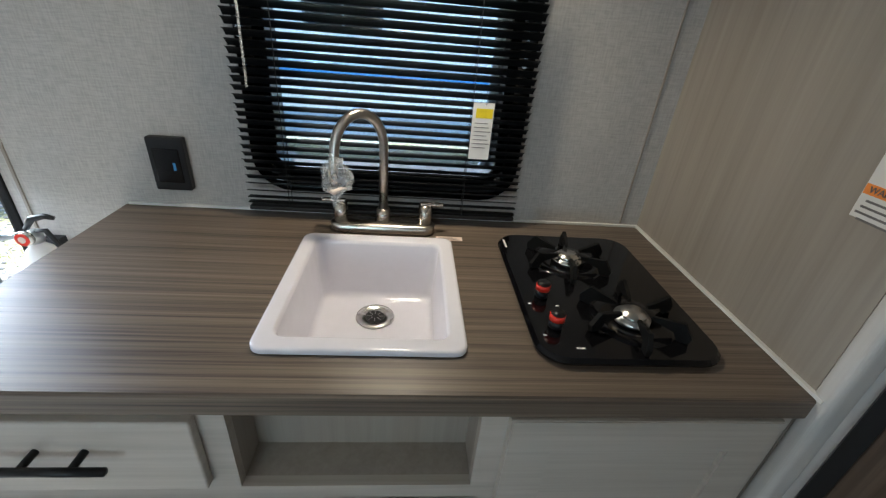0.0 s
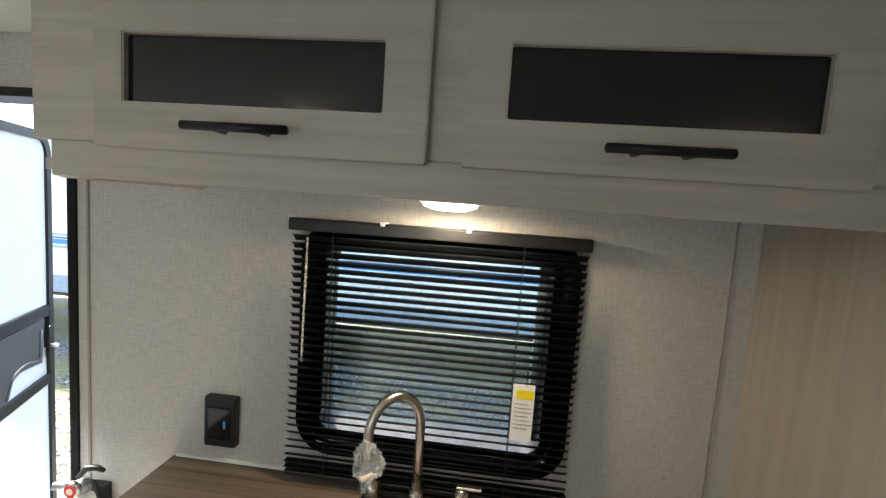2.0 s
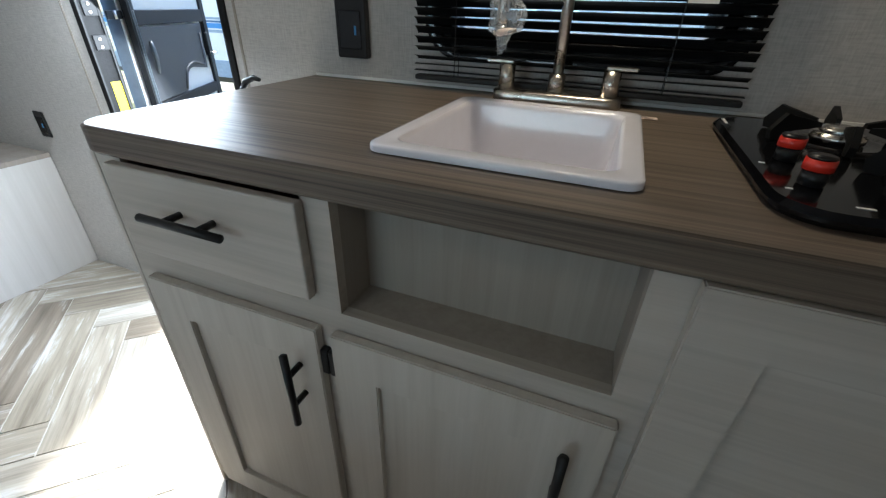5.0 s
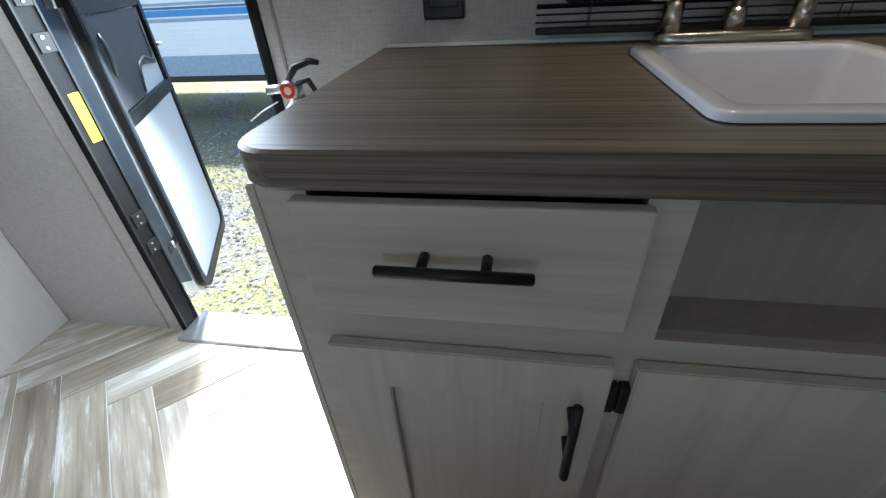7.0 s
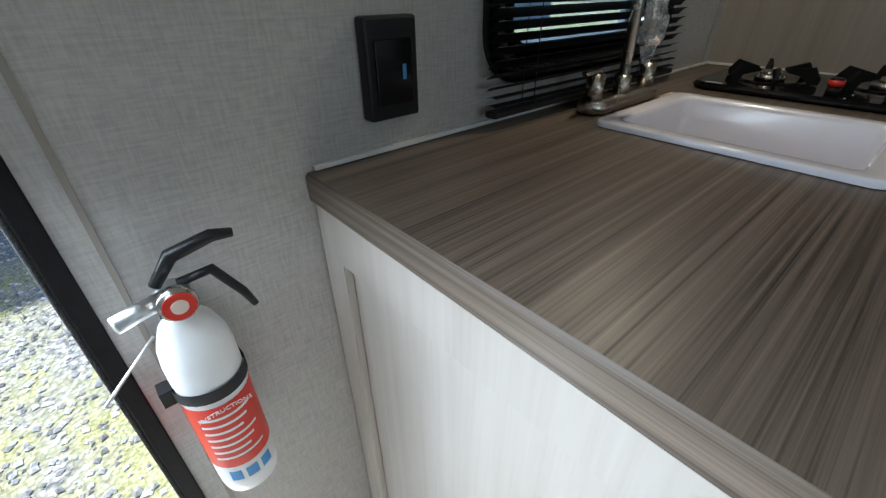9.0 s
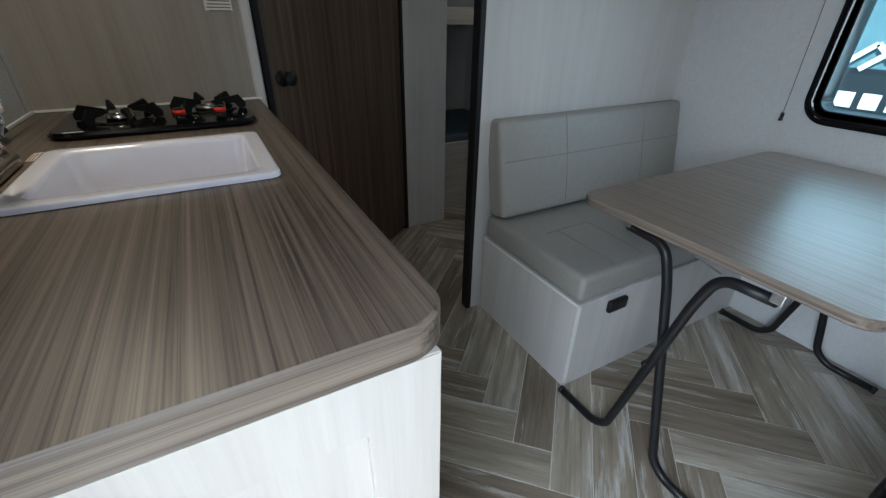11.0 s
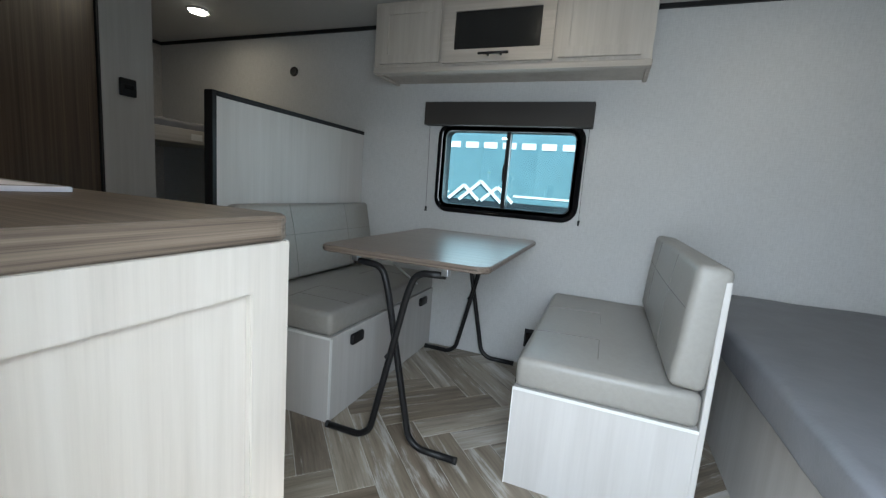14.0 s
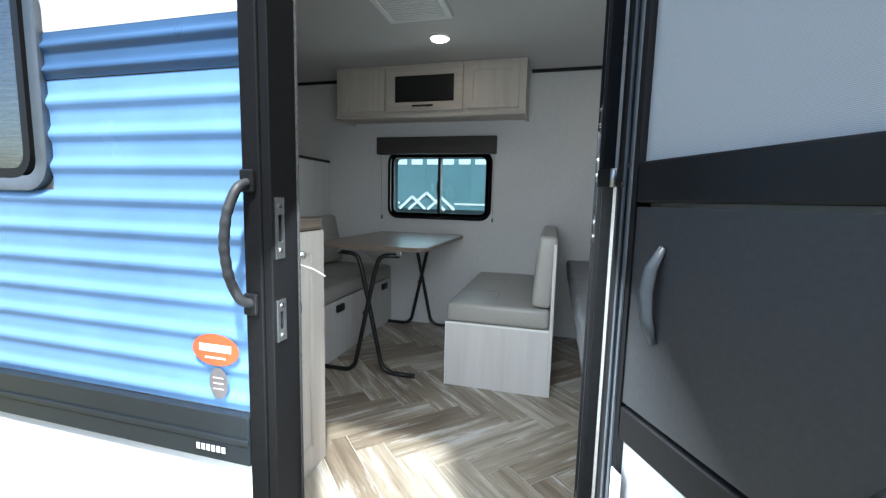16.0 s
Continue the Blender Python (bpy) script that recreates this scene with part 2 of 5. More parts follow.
def screen_material():
    """Fine fly screen: a weave of pale threads with holes between."""
    m, nt, b = nodes_of("fly_screen")
    b.inputs["Base Color"].default_value = (0.62, 0.64, 0.66, 1)
    b.inputs["Roughness"].default_value = 0.7
    w = nt.nodes.new("ShaderNodeTexWave")
    w.bands_direction = "Z"
    w.inputs["Scale"].default_value, w.inputs["Distortion"].default_value = 210, 1.2
    nt.links.new(coords(nt), w.inputs[0])
    nt.links.new(ramp(nt, w.outputs["Fac"], [(0.2, (0.52, 0.55, 0.57)), (0.8, (0.7, 0.72, 0.73))]), b.inputs["Base Color"])
    tr, mx = nt.nodes.new("ShaderNodeBsdfTransparent"), nt.nodes.new("ShaderNodeMixShader")
    mx.inputs[0].default_value = 0.78
    nt.links.new(tr.outputs[0], mx.inputs[1])
    nt.links.new(b.outputs[0], mx.inputs[2])
    nt.links.new(mx.outputs[0], nt.nodes["Material Output"].inputs[0])
    MATS["fly_screen"] = m


screen_material()


def ground_material():
    m, nt, b = nodes_of("ground_gravel")
    v = coords(nt)
    vo = nt.nodes.new("ShaderNodeTexVoronoi")
    vo.inputs["Scale"].default_value = 38
    nt.links.new(v, vo.inputs["Vector"])
    stones = ramp(nt, vo.outputs["Color"], [(0.1, (0.11, 0.107, 0.10)), (0.5, (0.21, 0.206, 0.195)), (0.9, (0.36, 0.35, 0.33))])
    stones = mix(nt, stones, ramp(nt, vo.outputs["Distance"], [(0.2, (1, 1, 1)), (0.75, (0.4, 0.4, 0.4))]), 0.9, "MULTIPLY")
    fine = noise_tex(nt, v, 55, 6, 0.7)
    grass = ramp(nt, fine, [(0.3, (0.07, 0.085, 0.03)), (0.5, (0.17, 0.165, 0.07)), (0.68, (0.32, 0.285, 0.17))])
    where = ramp(nt, noise_tex(nt, v, 0.7, 8, 0.72), [(0.41, (0, 0, 0)), (0.52, (1, 1, 1))])
    nt.links.new(mix(nt, stones, grass, where), b.inputs["Base Color"])
    b.inputs["Roughness"].default_value = 0.9
    bump(nt, b, vo.outputs["Distance"], 0.7, 0.02)
    MATS["ground_gravel"] = m


ground_material()


# ---------------------------------------------------------------- mesh helpers
def link(name, bm, material, smooth=False):
    me = bpy.data.meshes.new(name)
    bmesh.ops.recalc_face_normals(bm, faces=bm.faces)
    bm.to_mesh(me)
    bm.free()
    if smooth:
        for p in me.polygons:
            p.use_smooth = True
    me.materials.append(MATS[material])
    return new(name, me)


def part(name, bm, material, parent, label="", smooth=False):
    ob = link(name, bm, material, smooth)
    ob.parent = parent
    if label:
        tagged(ob, label)
    return ob


def thing(name, label, category, at=(0, 0, 0), rz=0, group="", kind=""):
    ob = new(name)
    ob.empty_display_size = 0.05
    ob.matrix_world = pose(*at, 0, 0, rz)
    return tagged(ob, label, category, group, kind)


def add_box(bm, x0, x1, y0, y1, z0, z1, bev=0.0, seg=2):
    r = bmesh.ops.create_cube(bm, size=1, matrix=Matrix.LocRotScale(((x0 + x1) / 2, (y0 + y1) / 2, (z0 + z1) / 2), None, (abs(x1 - x0), abs(y1 - y0), abs(z1 - z0))))
    if bev:
        es = list({e for v in r["verts"] for e in v.link_edges})
        bmesh.ops.bevel(bm, geom=es, offset=bev, segments=seg, affect="EDGES", profile=0.5)


def box(x0, x1, y0, y1, z0, z1, bev=0.0, seg=2):
    bm = bmesh.new()
    add_box(bm, x0, x1, y0, y1, z0, z1, bev, seg)
    return bm


def boxes(*rows, bev=0.0):
    bm = bmesh.new()
    for r in rows:
        add_box(bm, *r, bev=bev)
    return bm


def cyl(r, h, at=(0, 0, 0), rot=(0, 0, 0), r2=None, seg=24, bev=0.0):
    bm = bmesh.new()
    add_cyl(bm, r, h, at, rot, r2, seg, bev)
    return bm


def add_cyl(bm, r, h, at=(0, 0, 0), rot=(0, 0, 0), r2=None, seg=24, bev=0.0):
    """A cylinder whose middle is at at."""
    n = set(bm.faces)
    g = bmesh.ops.create_cone(bm, cap_ends=True, segments=seg, radius1=r, radius2=r if r2 is None else r2, depth=h, matrix=pose(*at, *rot))
    if bev:
        es = [e for e in {e for v in g["verts"] for e in v.link_edges} if any(len(f.verts) > 4 for f in e.link_faces)]
        bmesh.ops.bevel(bm, geom=es, offset=bev, segments=2, affect="EDGES")


def rounded(w, h, r, seg=6):
    """Points of a rounded rectangle about the origin."""
    out = []
    for cx, cy, a in ((w / 2 - r, h / 2 - r, 0), (-w / 2 + r, h / 2 - r, 90), (-w / 2 + r, -h / 2 + r, 180), (w / 2 - r, -h / 2 + r, 270)):
        for k in range(seg + 1):
            t = radians(a + 90 * k / seg)
            out.append((cx + r * math.cos(t), cy + r * math.sin(t)))
    return out


def loops(rings, close_first=True, close_last=True):
    """A skin over rings of points, all of one length."""
    bm = bmesh.new()
    vs = [[bm.verts.new(p) for p in ring] for ring in rings]
    n = len(rings[0])
    for a, b in zip(vs, vs[1:]):
        for i in range(n):
            bm.faces.new((a[i], a[(i + 1) % n], b[(i + 1) % n], b[i]))
    if close_first:
        bm.faces.new(list(reversed(vs[0])))
    if close_last:
        bm.faces.new(vs[-1])
    return bm


def slab(w, d, r, z0, z1, at=(0, 0), edge=0.004, seg=6):
    """A plate with rounded corners and softened rims."""
    def ring(inset, z):
        return [(x + at[0], y + at[1], z) for x, y in rounded(w - 2 * inset, d - 2 * inset, max(0.001, r - inset), seg)]
    return loops([ring(edge, z0), ring(0, z0 + edge), ring(0, z1 - edge), ring(edge, z1)])


def frame_ring(w, h, r, t, d, seg=6):
    """A rounded frame in the xz plane, bar width t, depth d along y from 0."""
    o, i = rounded(w, h, r, seg), rounded(w - 2 * t, h - 2 * t, max(0.002, r - t), seg)
    rings = [[(x, y, z) for x, z in o] for y in (0, d)] + [[(x, y, z) for x, z in i] for y in (d, 0)]
    return loops(rings + [rings[0]], False, False)


def tube(pts, r, seg=12, caps=True):
    pts = [Vector(p) for p in pts]
    rings, nrm = [], None
    for i, p in enumerate(pts):
        t = (pts[min(i + 1, len(pts) - 1)] - pts[max(i - 1, 0)]).normalized()
        if nrm is None:
            nrm = t.orthogonal().normalized()
        nrm = (nrm - t * nrm.dot(t)).normalized()
        b = t.cross(nrm)
        rr = r[i] if isinstance(r, (list, tuple)) else r
        rings.append([p + rr * (math.cos(a) * nrm + math.sin(a) * b) for a in (2 * math.pi * k / seg for k in range(seg))])
    return loops(rings, caps, caps)


def fillet(pts, r, n=6):
    """A polyline with its corners rounded."""
    pts = [Vector(p) for p in pts]
    out = [pts[0]]
    for a, b, c in zip(pts, pts[1:], pts[2:]):
        u, v = (a - b), (c - b)
        k = min(r, u.length * 0.45, v.length * 0.45)
        p, q = b + u.normalized() * k, b + v.normalized() * k
        for i in range(n + 1):
            s = i / n
            out.append(p.lerp(b, s).lerp(b.lerp(q, s), s))
    return out + [pts[-1]]


def text_mesh(words, size):
    cu = bpy.data.curves.new("words", "FONT")
    cu.body, cu.size, cu.extrude, cu.align_x, cu.align_y = words, size, 0.0004, "CENTER", "CENTER"
    cu.resolution_u = 2
    tmp = new("words", cu)
    me = bpy.data.meshes.new_from_object(tmp)
    bpy.data.objects.remove(tmp)
    return me


def words_on(parent, words, size, m, material, name="lettering"):
    me = text_mesh(words, size)
    me.materials.append(MATS[material])
    ob = new(name, me)
    ob.parent = parent
    ob.matrix_local = m
    return ob


def wall(name, axis, a0, a1, b0, b1, z0, z1, holes, material, label):
    """A wall along x (axis 0) or y (axis 1), from a0 to a1, thickness b0 to b1, with holes (lo, hi, z lo, z hi)."""
    cuts = sorted({a0, a1, *[h[0] for h in holes], *[h[1] for h in holes]})
    levels = sorted({z0, z1, *[h[2] for h in holes], *[h[3] for h in holes]})
    bm = bmesh.new()
    for p, q in zip(cuts, cuts[1:]):
        run = None
        for lo, hi in zip(levels, levels[1:]):
            solid = not any(h[0] <= p and q <= h[1] and h[2] <= lo and hi <= h[3] for h in holes)
            if solid:
                run = (run[0], hi) if run else (lo, hi)
            if run and (not solid or hi == levels[-1]):
                add_box(bm, *((p, q, b0, b1) if axis == 0 else (b0, b1, p, q)), *run)
                run = None
    bmesh.ops.remove_doubles(bm, verts=bm.verts, dist=1e-5)
    ob = link(name, bm, material)
    return tagged(ob, label, "wall", kind="structure")


# ---------------------------------------------------------------- the shell
XF, XR, YB, ZC = -2.87, 2.44, -2.37, 1.93     # front, rear, dinette wall, ceiling
DX0, DX1, DZ = -1.352, -0.727, 1.80           # the entry doorway
wall("wall_kitchen", 0, XF, XR, 0.0, 0.06, -0.05, ZC + 0.02, [(DX0, DX1, -0.05, DZ), (-0.10, 0.44, 1.02, 1.50)], "wall_vinyl",
     "grey linen-print vinyl side wall with doorway and window")
wall("wall_dinette", 0, XF, XR, YB - 0.06, YB, -0.05, ZC + 0.02, [(-0.775, 0.005, 0.87, 1.34), (1.50, 1.92, 0.79, 1.05)], "wall_vinyl_white",
     "pale linen-print vinyl side wall with sliding window")
wall("wall_front", 1, YB - 0.06, 0.06, XF - 0.06, XF, -0.05, ZC + 0.02, [], "wall_vinyl", "pale linen-print vinyl front wall behind the bed")
wall("wall_rear", 1, YB - 0.06, 0.06, XR, XR + 0.06, -0.05, ZC + 0.02, [], "wall_vinyl", "linen-print vinyl rear wall behind the bunks")
tagged(link("ceiling", box(XF - 0.06, XR + 0.06, YB - 0.06, 0.06, ZC, ZC + 0.06), "ceiling_white"), "smooth white ceiling with round lights", "ceiling", kind="structure")
tagged(link("floor", box(XF, XR, YB, 0.06, -0.06, -0.003), "floor_seam"), "herringbone wood-look vinyl plank floor", "floor", kind="structure")
tagged(link("trim", boxes((XF + 0.8, -1.06, YB, YB + 0.012, ZC - 0.022, ZC), (0.34, XR, YB, YB + 0.012, ZC - 0.022, ZC), (XR - 0.012, XR, YB + 0.012, -0.9, ZC - 0.022, ZC)), "black_satin"),
       "thin black trim strip below the ceiling", "trim", kind="structure")
tagged(link("trim", boxes((0.79, 0.794, -0.003, 0, 0.93, 1.6), (-0.698, -0.692, -0.004, 0, 0.0, 1.93), (DX0 - 0.06, DX0 - 0.055, -0.004, 0, 0, 1.93)), "partition_wood"),
       "thin wall panel seam strips", "trim", kind="structure")
tagged(link("trim", boxes((-0.455, 0.842, -0.007, 0, 0.921, 0.927), (0.835, 0.842, -0.595, -0.007, 0.921, 0.927)), "white_caulk"), "white caulk bead behind the worktop", "trim", kind="structure")

# partition beside the cooktop, with a rounded pale end post, and the slanting bathroom wall
tagged(link("wall_partition", box(0.842, 0.872, -0.575, 0, 0, ZC), "partition_wood"), "brown-grey wood-grain partition beside the cooktop", "wall", kind="structure")
tagged(link("trim", slab(0.042, 0.034, 0.012, 0, ZC, (0.859, -0.590)), "white_wood_v"), "pale rounded corner post of the partition", "trim", kind="structure")
A, B = Vector((0.872, -0.595, 0)), Vector((1.47, -1.385, 0))
DL, DANG = (B - A).length, math.degrees(math.atan2(B.y - A.y, B.x - A.x))
bw = boxes((0, 0.022, 0, 0.03, 0, ZC), (0.022, DL - 0.012, 0, 0.03, 1.84, ZC))
ob = link("wall_bathroom", bw, "white_wood_v")
ob.matrix_world = pose(A.x, A.y, 0, 0, 0, DANG)
tagged(ob, "pale slanting bathroom wall above the brown door", "wall", kind="structure")
tagged(link("wall_bunk_side", box(1.455, 1.485, -1.64, -1.385, 0, ZC), "white_wood_v"), "narrow white wall panel with the thermostat", "wall", kind="structure")
tagged(link("wall_bunk_inner", box(1.485, XR, -1.385, -1.36, 0, ZC), "wall_vinyl"), "plain wall between bathroom and bunks", "wall", kind="structure")

bd = thing("door_bathroom", "closed dark brown wood-grain bathroom door", "door", (A.x, A.y, 0), DANG, kind="structure")
part("door_leaf", box(0.047, DL - 0.035, -0.004, 0.022, 0.02, 1.82, 0.002), "bath_door_wood", bd)
part("door_frame", boxes((0.022, 0.045, -0.012, 0.03, 0, 1.84), (DL - 0.034, DL - 0.012, -0.012, 0.03, 0, 1.84), (0.045, DL - 0.034, -0.012, 0.03, 1.822, 1.84)), "black_satin", bd, "thin black door frame")
bm = cyl(0.028, 0.006, (0.105, -0.008, 0.97), (90, 0, 0))
add_cyl(bm, 0.011, 0.03, (0.105, -0.024, 0.97), (90, 0, 0))
add_cyl(bm, 0.024, 0.022, (0.105, -0.046, 0.97), (90, 0, 0), bev=0.006)
part("door_handle", bm, "black_satin", bd, "round black knob", True)

# ---------------------------------------------------------------- entry doorway: frame, hinges, strike plates
ent = thing("door_frame_entry", "black metal entry door frame with zinc strike plates", "door frame", kind="structure")
for x0, x1, y1 in ((DX0 - 0.002, DX0 + 0.018, 0.06), (DX1 - 0.018, DX1 + 0.002, 0.08)):
    part("jamb", box(x0, x1, -0.006, y1, 0.0, DZ, 0.002), "jamb_black", ent)
part("edge_bead", boxes((DX0 + 0.018, DX0 + 0.023, -0.006, 0.0, 0.0, DZ - 0.12), (DX0 + 0.018, DX0 + 0.023, 0.054, 0.06, 0.0, DZ - 0.12)), "black_satin", ent)
part("header", box(DX0 + 0.018, DX1 - 0.018, -0.006, 0.09, DZ - 0.02, DZ + 0.002, 0.002), "black_satin", ent)
for cx, sx in ((DX0 + 0.018, 1), (DX1 - 0.018, -1)):
    arc = [(cx, DZ - 0.02), (cx, DZ - 0.12)] + [(cx + sx * 0.10 * (1 - math.cos(radians(k))), DZ - 0.12 + 0.10 * math.sin(radians(k))) for k in range(10, 91, 10)]
    part("corner", loops([[(x, y, z) for x, z in arc] for y in (-0.006, 0.09)]), "jamb_black", ent, "rounded upper frame corner")
part("flange", boxes((DX0 - 0.045, DX0 - 0.004, 0.061, 0.082, -0.04, DZ + 0.045), (DX1 + 0.004, DX1 + 0.045, 0.061, 0.082, -0.04, DZ + 0.045), (DX0 - 0.004, DX1 + 0.004, 0.061, 0.082, DZ + 0.004, DZ + 0.045), bev=0.004), "jamb_black", ent, "black outer flange")
part("threshold", box(DX0 + 0.018, DX1 - 0.018, -0.055, 0.09, -0.004, 0.012, 0.004), "alu", ent, "aluminium threshold")
part("weatherstrip", tube([(DX1 - 0.0215, -0.001, 0.02), (DX1 - 0.0215, -0.001, DZ - 0.13)], 0.003, 8), "strip_fuzz", ent, "grey fuzzy weatherstrip", True)
for z in (0.93, 0.745):
    h = 0.12 if z > 0.9 else 0.085
    sp = part("strike_plate", boxes((DX1 - 0.0215, DX1 - 0.0185, 0.045, 0.071, z - h / 2, z - h * 0.22), (DX1 - 0.0215, DX1 - 0.0185, 0.045, 0.071, z + h * 0.22, z + h / 2),
              (DX1 - 0.0215, DX1 - 0.0185, 0.045, 0.052, z - h * 0.22, z + h * 0.22), (DX1 - 0.0215, DX1 - 0.0185, 0.064, 0.071, z - h * 0.22, z + h * 0.22)), "zinc", ent, "zinc strike plate")
    for s in (-0.36, 0.36):
        part("screw", cyl(0.0045, 0.002, (DX1 - 0.0222, 0.058, z + s * h), (0, 90, 0), seg=16, bev=0.0006), "steel", sp)
for z in (0.35, 0.45, 0.95, 1.05, 1.13, 1.52, 1.6, 1.68):
    hg = part("hinge", box(DX0 + 0.018, DX0 + 0.022, 0.012, 0.058, z - 0.022, z + 0.022, 0.001), "black_satin", ent)
    for dz in (-0.012, 0.012):
        part("screw", cyl(0.004, 0.003, (DX0 + 0.023, 0.03, z + dz), (0, 90, 0), seg=10), "steel", hg)
part("sticker", box(DX0 + 0.018, DX0 + 0.0195, 0.020, 0.052, 0.70, 0.83), "label_yellow", ent, "yellow caution sticker")

# the open entry door: solid outer leaf with the screen door latched to it
leaf = thing("entry_door", "open entry door with screen leaf and black slide panel", "door", (-1.365, 0.155, 0), 117)
W, Z0, Z1 = 0.63, 0.03, 1.79
bm = frame_ring(W, Z1 - Z0, 0.09, 0.036, 0.022, 8)
bm.transform(pose(W / 2, -0.022, (Z0 + Z1) / 2))
scr = part("screen_frame", bm, "black_satin", leaf, "black aluminium screen frame with rounded corners")
for z0, z1 in ((0.995, 1.045), (0.685, 0.73)):
    part("cross_rail", box(0.036, W - 0.036, -0.022, 0, z0, z1, 0.003), "black_satin", scr)
part("groove", boxes((0.012, 0.016, -0.025, -0.0225, Z0 + 0.09, Z1 - 0.09), (0.024, 0.028, -0.025, -0.0225, Z0 + 0.09, Z1 - 0.09)), "frame_grey", scr)
part("screen", box(0.036, W - 0.036, -0.012, -0.009, 1.045, Z1 - 0.036), "fly_screen", leaf, "pale fly screen")
part("screen", box(0.036, W - 0.036, -0.012, -0.009, Z0 + 0.036, 0.685), "fly_screen", leaf, "pale fly screen")
part("screen", box(0.30, W - 0.036, -0.008, -0.006, 0.73, 0.85), "fly_screen", leaf, "pale fly screen")
# slide panel with its quarter-round cut-out at the latch side
pts = [(0.036, 0.735), (0.285, 0.735)]
pts += [(0.285 + 0.10 - 0.10 * math.cos(radians(a)), 0.735 + 0.085 * math.sin(radians(a))) for a in range(10, 100, 10)]
pts += [(0.50, 0.805), (0.535, 0.80), (0.56, 0.99), (0.036, 0.99)]
pan = part("slide_panel", loops([[(x, y, z) for x, z in pts] for y in (-0.019, -0.014)]), "slide_plastic", leaf, "matt black plastic slide panel")
part("rib", tube(fillet([(0.275, -0.02, 0.745), (0.32, -0.02, 0.825), (0.40, -0.02, 0.842), (0.50, -0.02, 0.818), (0.515, -0.02, 0.83), (0.525, -0.02, 0.95)], 0.03), 0.006, 8), "slide_plastic", pan, smooth=True)
part("grip", tube([(0.085, -0.021, 0.83), (0.078, -0.028, 0.86), (0.076, -0.03, 0.89), (0.08, -0.028, 0.92), (0.088, -0.021, 0.945)], [0.004, 0.007, 0.008, 0.007, 0.004], 8), "frame_grey", pan, smooth=True)
lt = part("latch", box(0.572, 0.6, -0.03, -0.022, 0.80, 0.95, 0.003), "black_satin", leaf, "black screen door latch")
part("lever", cyl(0.008, 0.03, (0.586, -0.04, 0.86), (90, 0, 0)), "zinc", lt, smooth=True)
dpts = [(x + W / 2, z + (Z0 + Z1) / 2) for x, z in rounded(W + 0.02, Z1 - Z0 + 0.02, 0.09, 8)]
part("door_panel", loops([[(x, y, z) for x, z in dpts] for y in (0.012, 0.045)]), "skin_white", leaf, "white outer door panel")
part("edge_frame", boxes((-0.016, -0.0105, 0.008, 0.05, Z0 + 0.09, Z1 - 0.09), (W + 0.0105, W + 0.016, 0.008, 0.05, Z0 + 0.09, Z1 - 0.09)), "frame_grey", leaf)
for z in (0.30, 1.03, 1.60):
    hg = part("hinge", box(-0.088, 0.0, 0.0005, 0.0045, z - 0.013, z + 0.013, 0.001), "black_satin", leaf)
    part("knuckle", cyl(0.005, 0.026, (-0.045, 0.0, z), seg=12), "zinc", hg, smooth=True)
    for dx in (-0.012, 0.012):
        part("screw", cyl(0.004, 0.003, (0.018 + dx * 0.5, -0.0235, z + dx), (90, 0, 0), seg=10), "steel", hg)
part("edge_sticker", box(0.03, 0.05, -0.0235, -0.0222, 0.52, 0.64), "label_white", leaf, "small white printed sticker")

# ---------------------------------------------------------------- windows
def round_window(name, label, w, h, cx, cz, y, facing, mid=True):
    """Framed window with rounded corners, seen from inside. facing: -1 looks to -y, +1 to +y."""
    th = thing(name, label, "window", (cx, y, cz), 180 if facing > 0 else 0, kind="structure")
    part("window_frame", frame_ring(w + (0.075 if mid else 0.09), h + (0.075 if mid else 0.10), 0.085, 0.045 if mid else 0.057, 0.014), "black_gloss", th, "glossy black frame", True)
    part("window_frame", frame_ring(w + 0.02, h + 0.02, 0.06, 0.022, 0.09), "black_satin", th)
    o = rounded(w - 0.02, h - 0.02, 0.05)
    pn = part("pane", loops([[(x, yy, z) for x, z in o] for yy in (0.06, 0.063)]), "pane_clear" if mid else "pane_kitchen", th, "clear window pane")
    pn.visible_shadow = False
    if mid:
        part("mullion", box(-0.012, 0.012, 0.02, 0.07, -h / 2 + 0.005, h / 2 - 0.005, 0.003), "black_satin", th)
        part("latch", box(-0.016, -0.008, 0.012, 0.02, -0.06, 0.03, 0.002), "black_satin", th)
    return th


# dinette window (its local y points out of the room), the kitchen window behind the blind
t1 = round_window("window_1", "black framed sliding window over the dinette", 0.76, 0.45, -0.385, 1.105, YB + 0.012, 1)
t4 = round_window("window_4", "small black framed window above the lower bunk", 0.40, 0.25, 1.71, 0.92, YB + 0.012, 1)
t2 = round_window("window_2", "dark framed kitchen window with rounded corners", 0.54, 0.46, 0.17, 1.26, -0.012, -1, False)
of = thing("window_3", "grey rounded outer frame of the kitchen window", "window", (0.14, 0.078, 1.262), 180, kind="structure")
part("window_frame", frame_ring(0.60, 0.54, 0.07, 0.034, 0.02), "frame_grey", of, smooth=True)
o = rounded(0.55, 0.49, 0.05)
pn = part("pane", loops([[(x, yy, z) for x, z in o] for yy in (0.012, 0.015)]), "pane_dark", of, "dark reflecting pane")
pn.visible_shadow = False

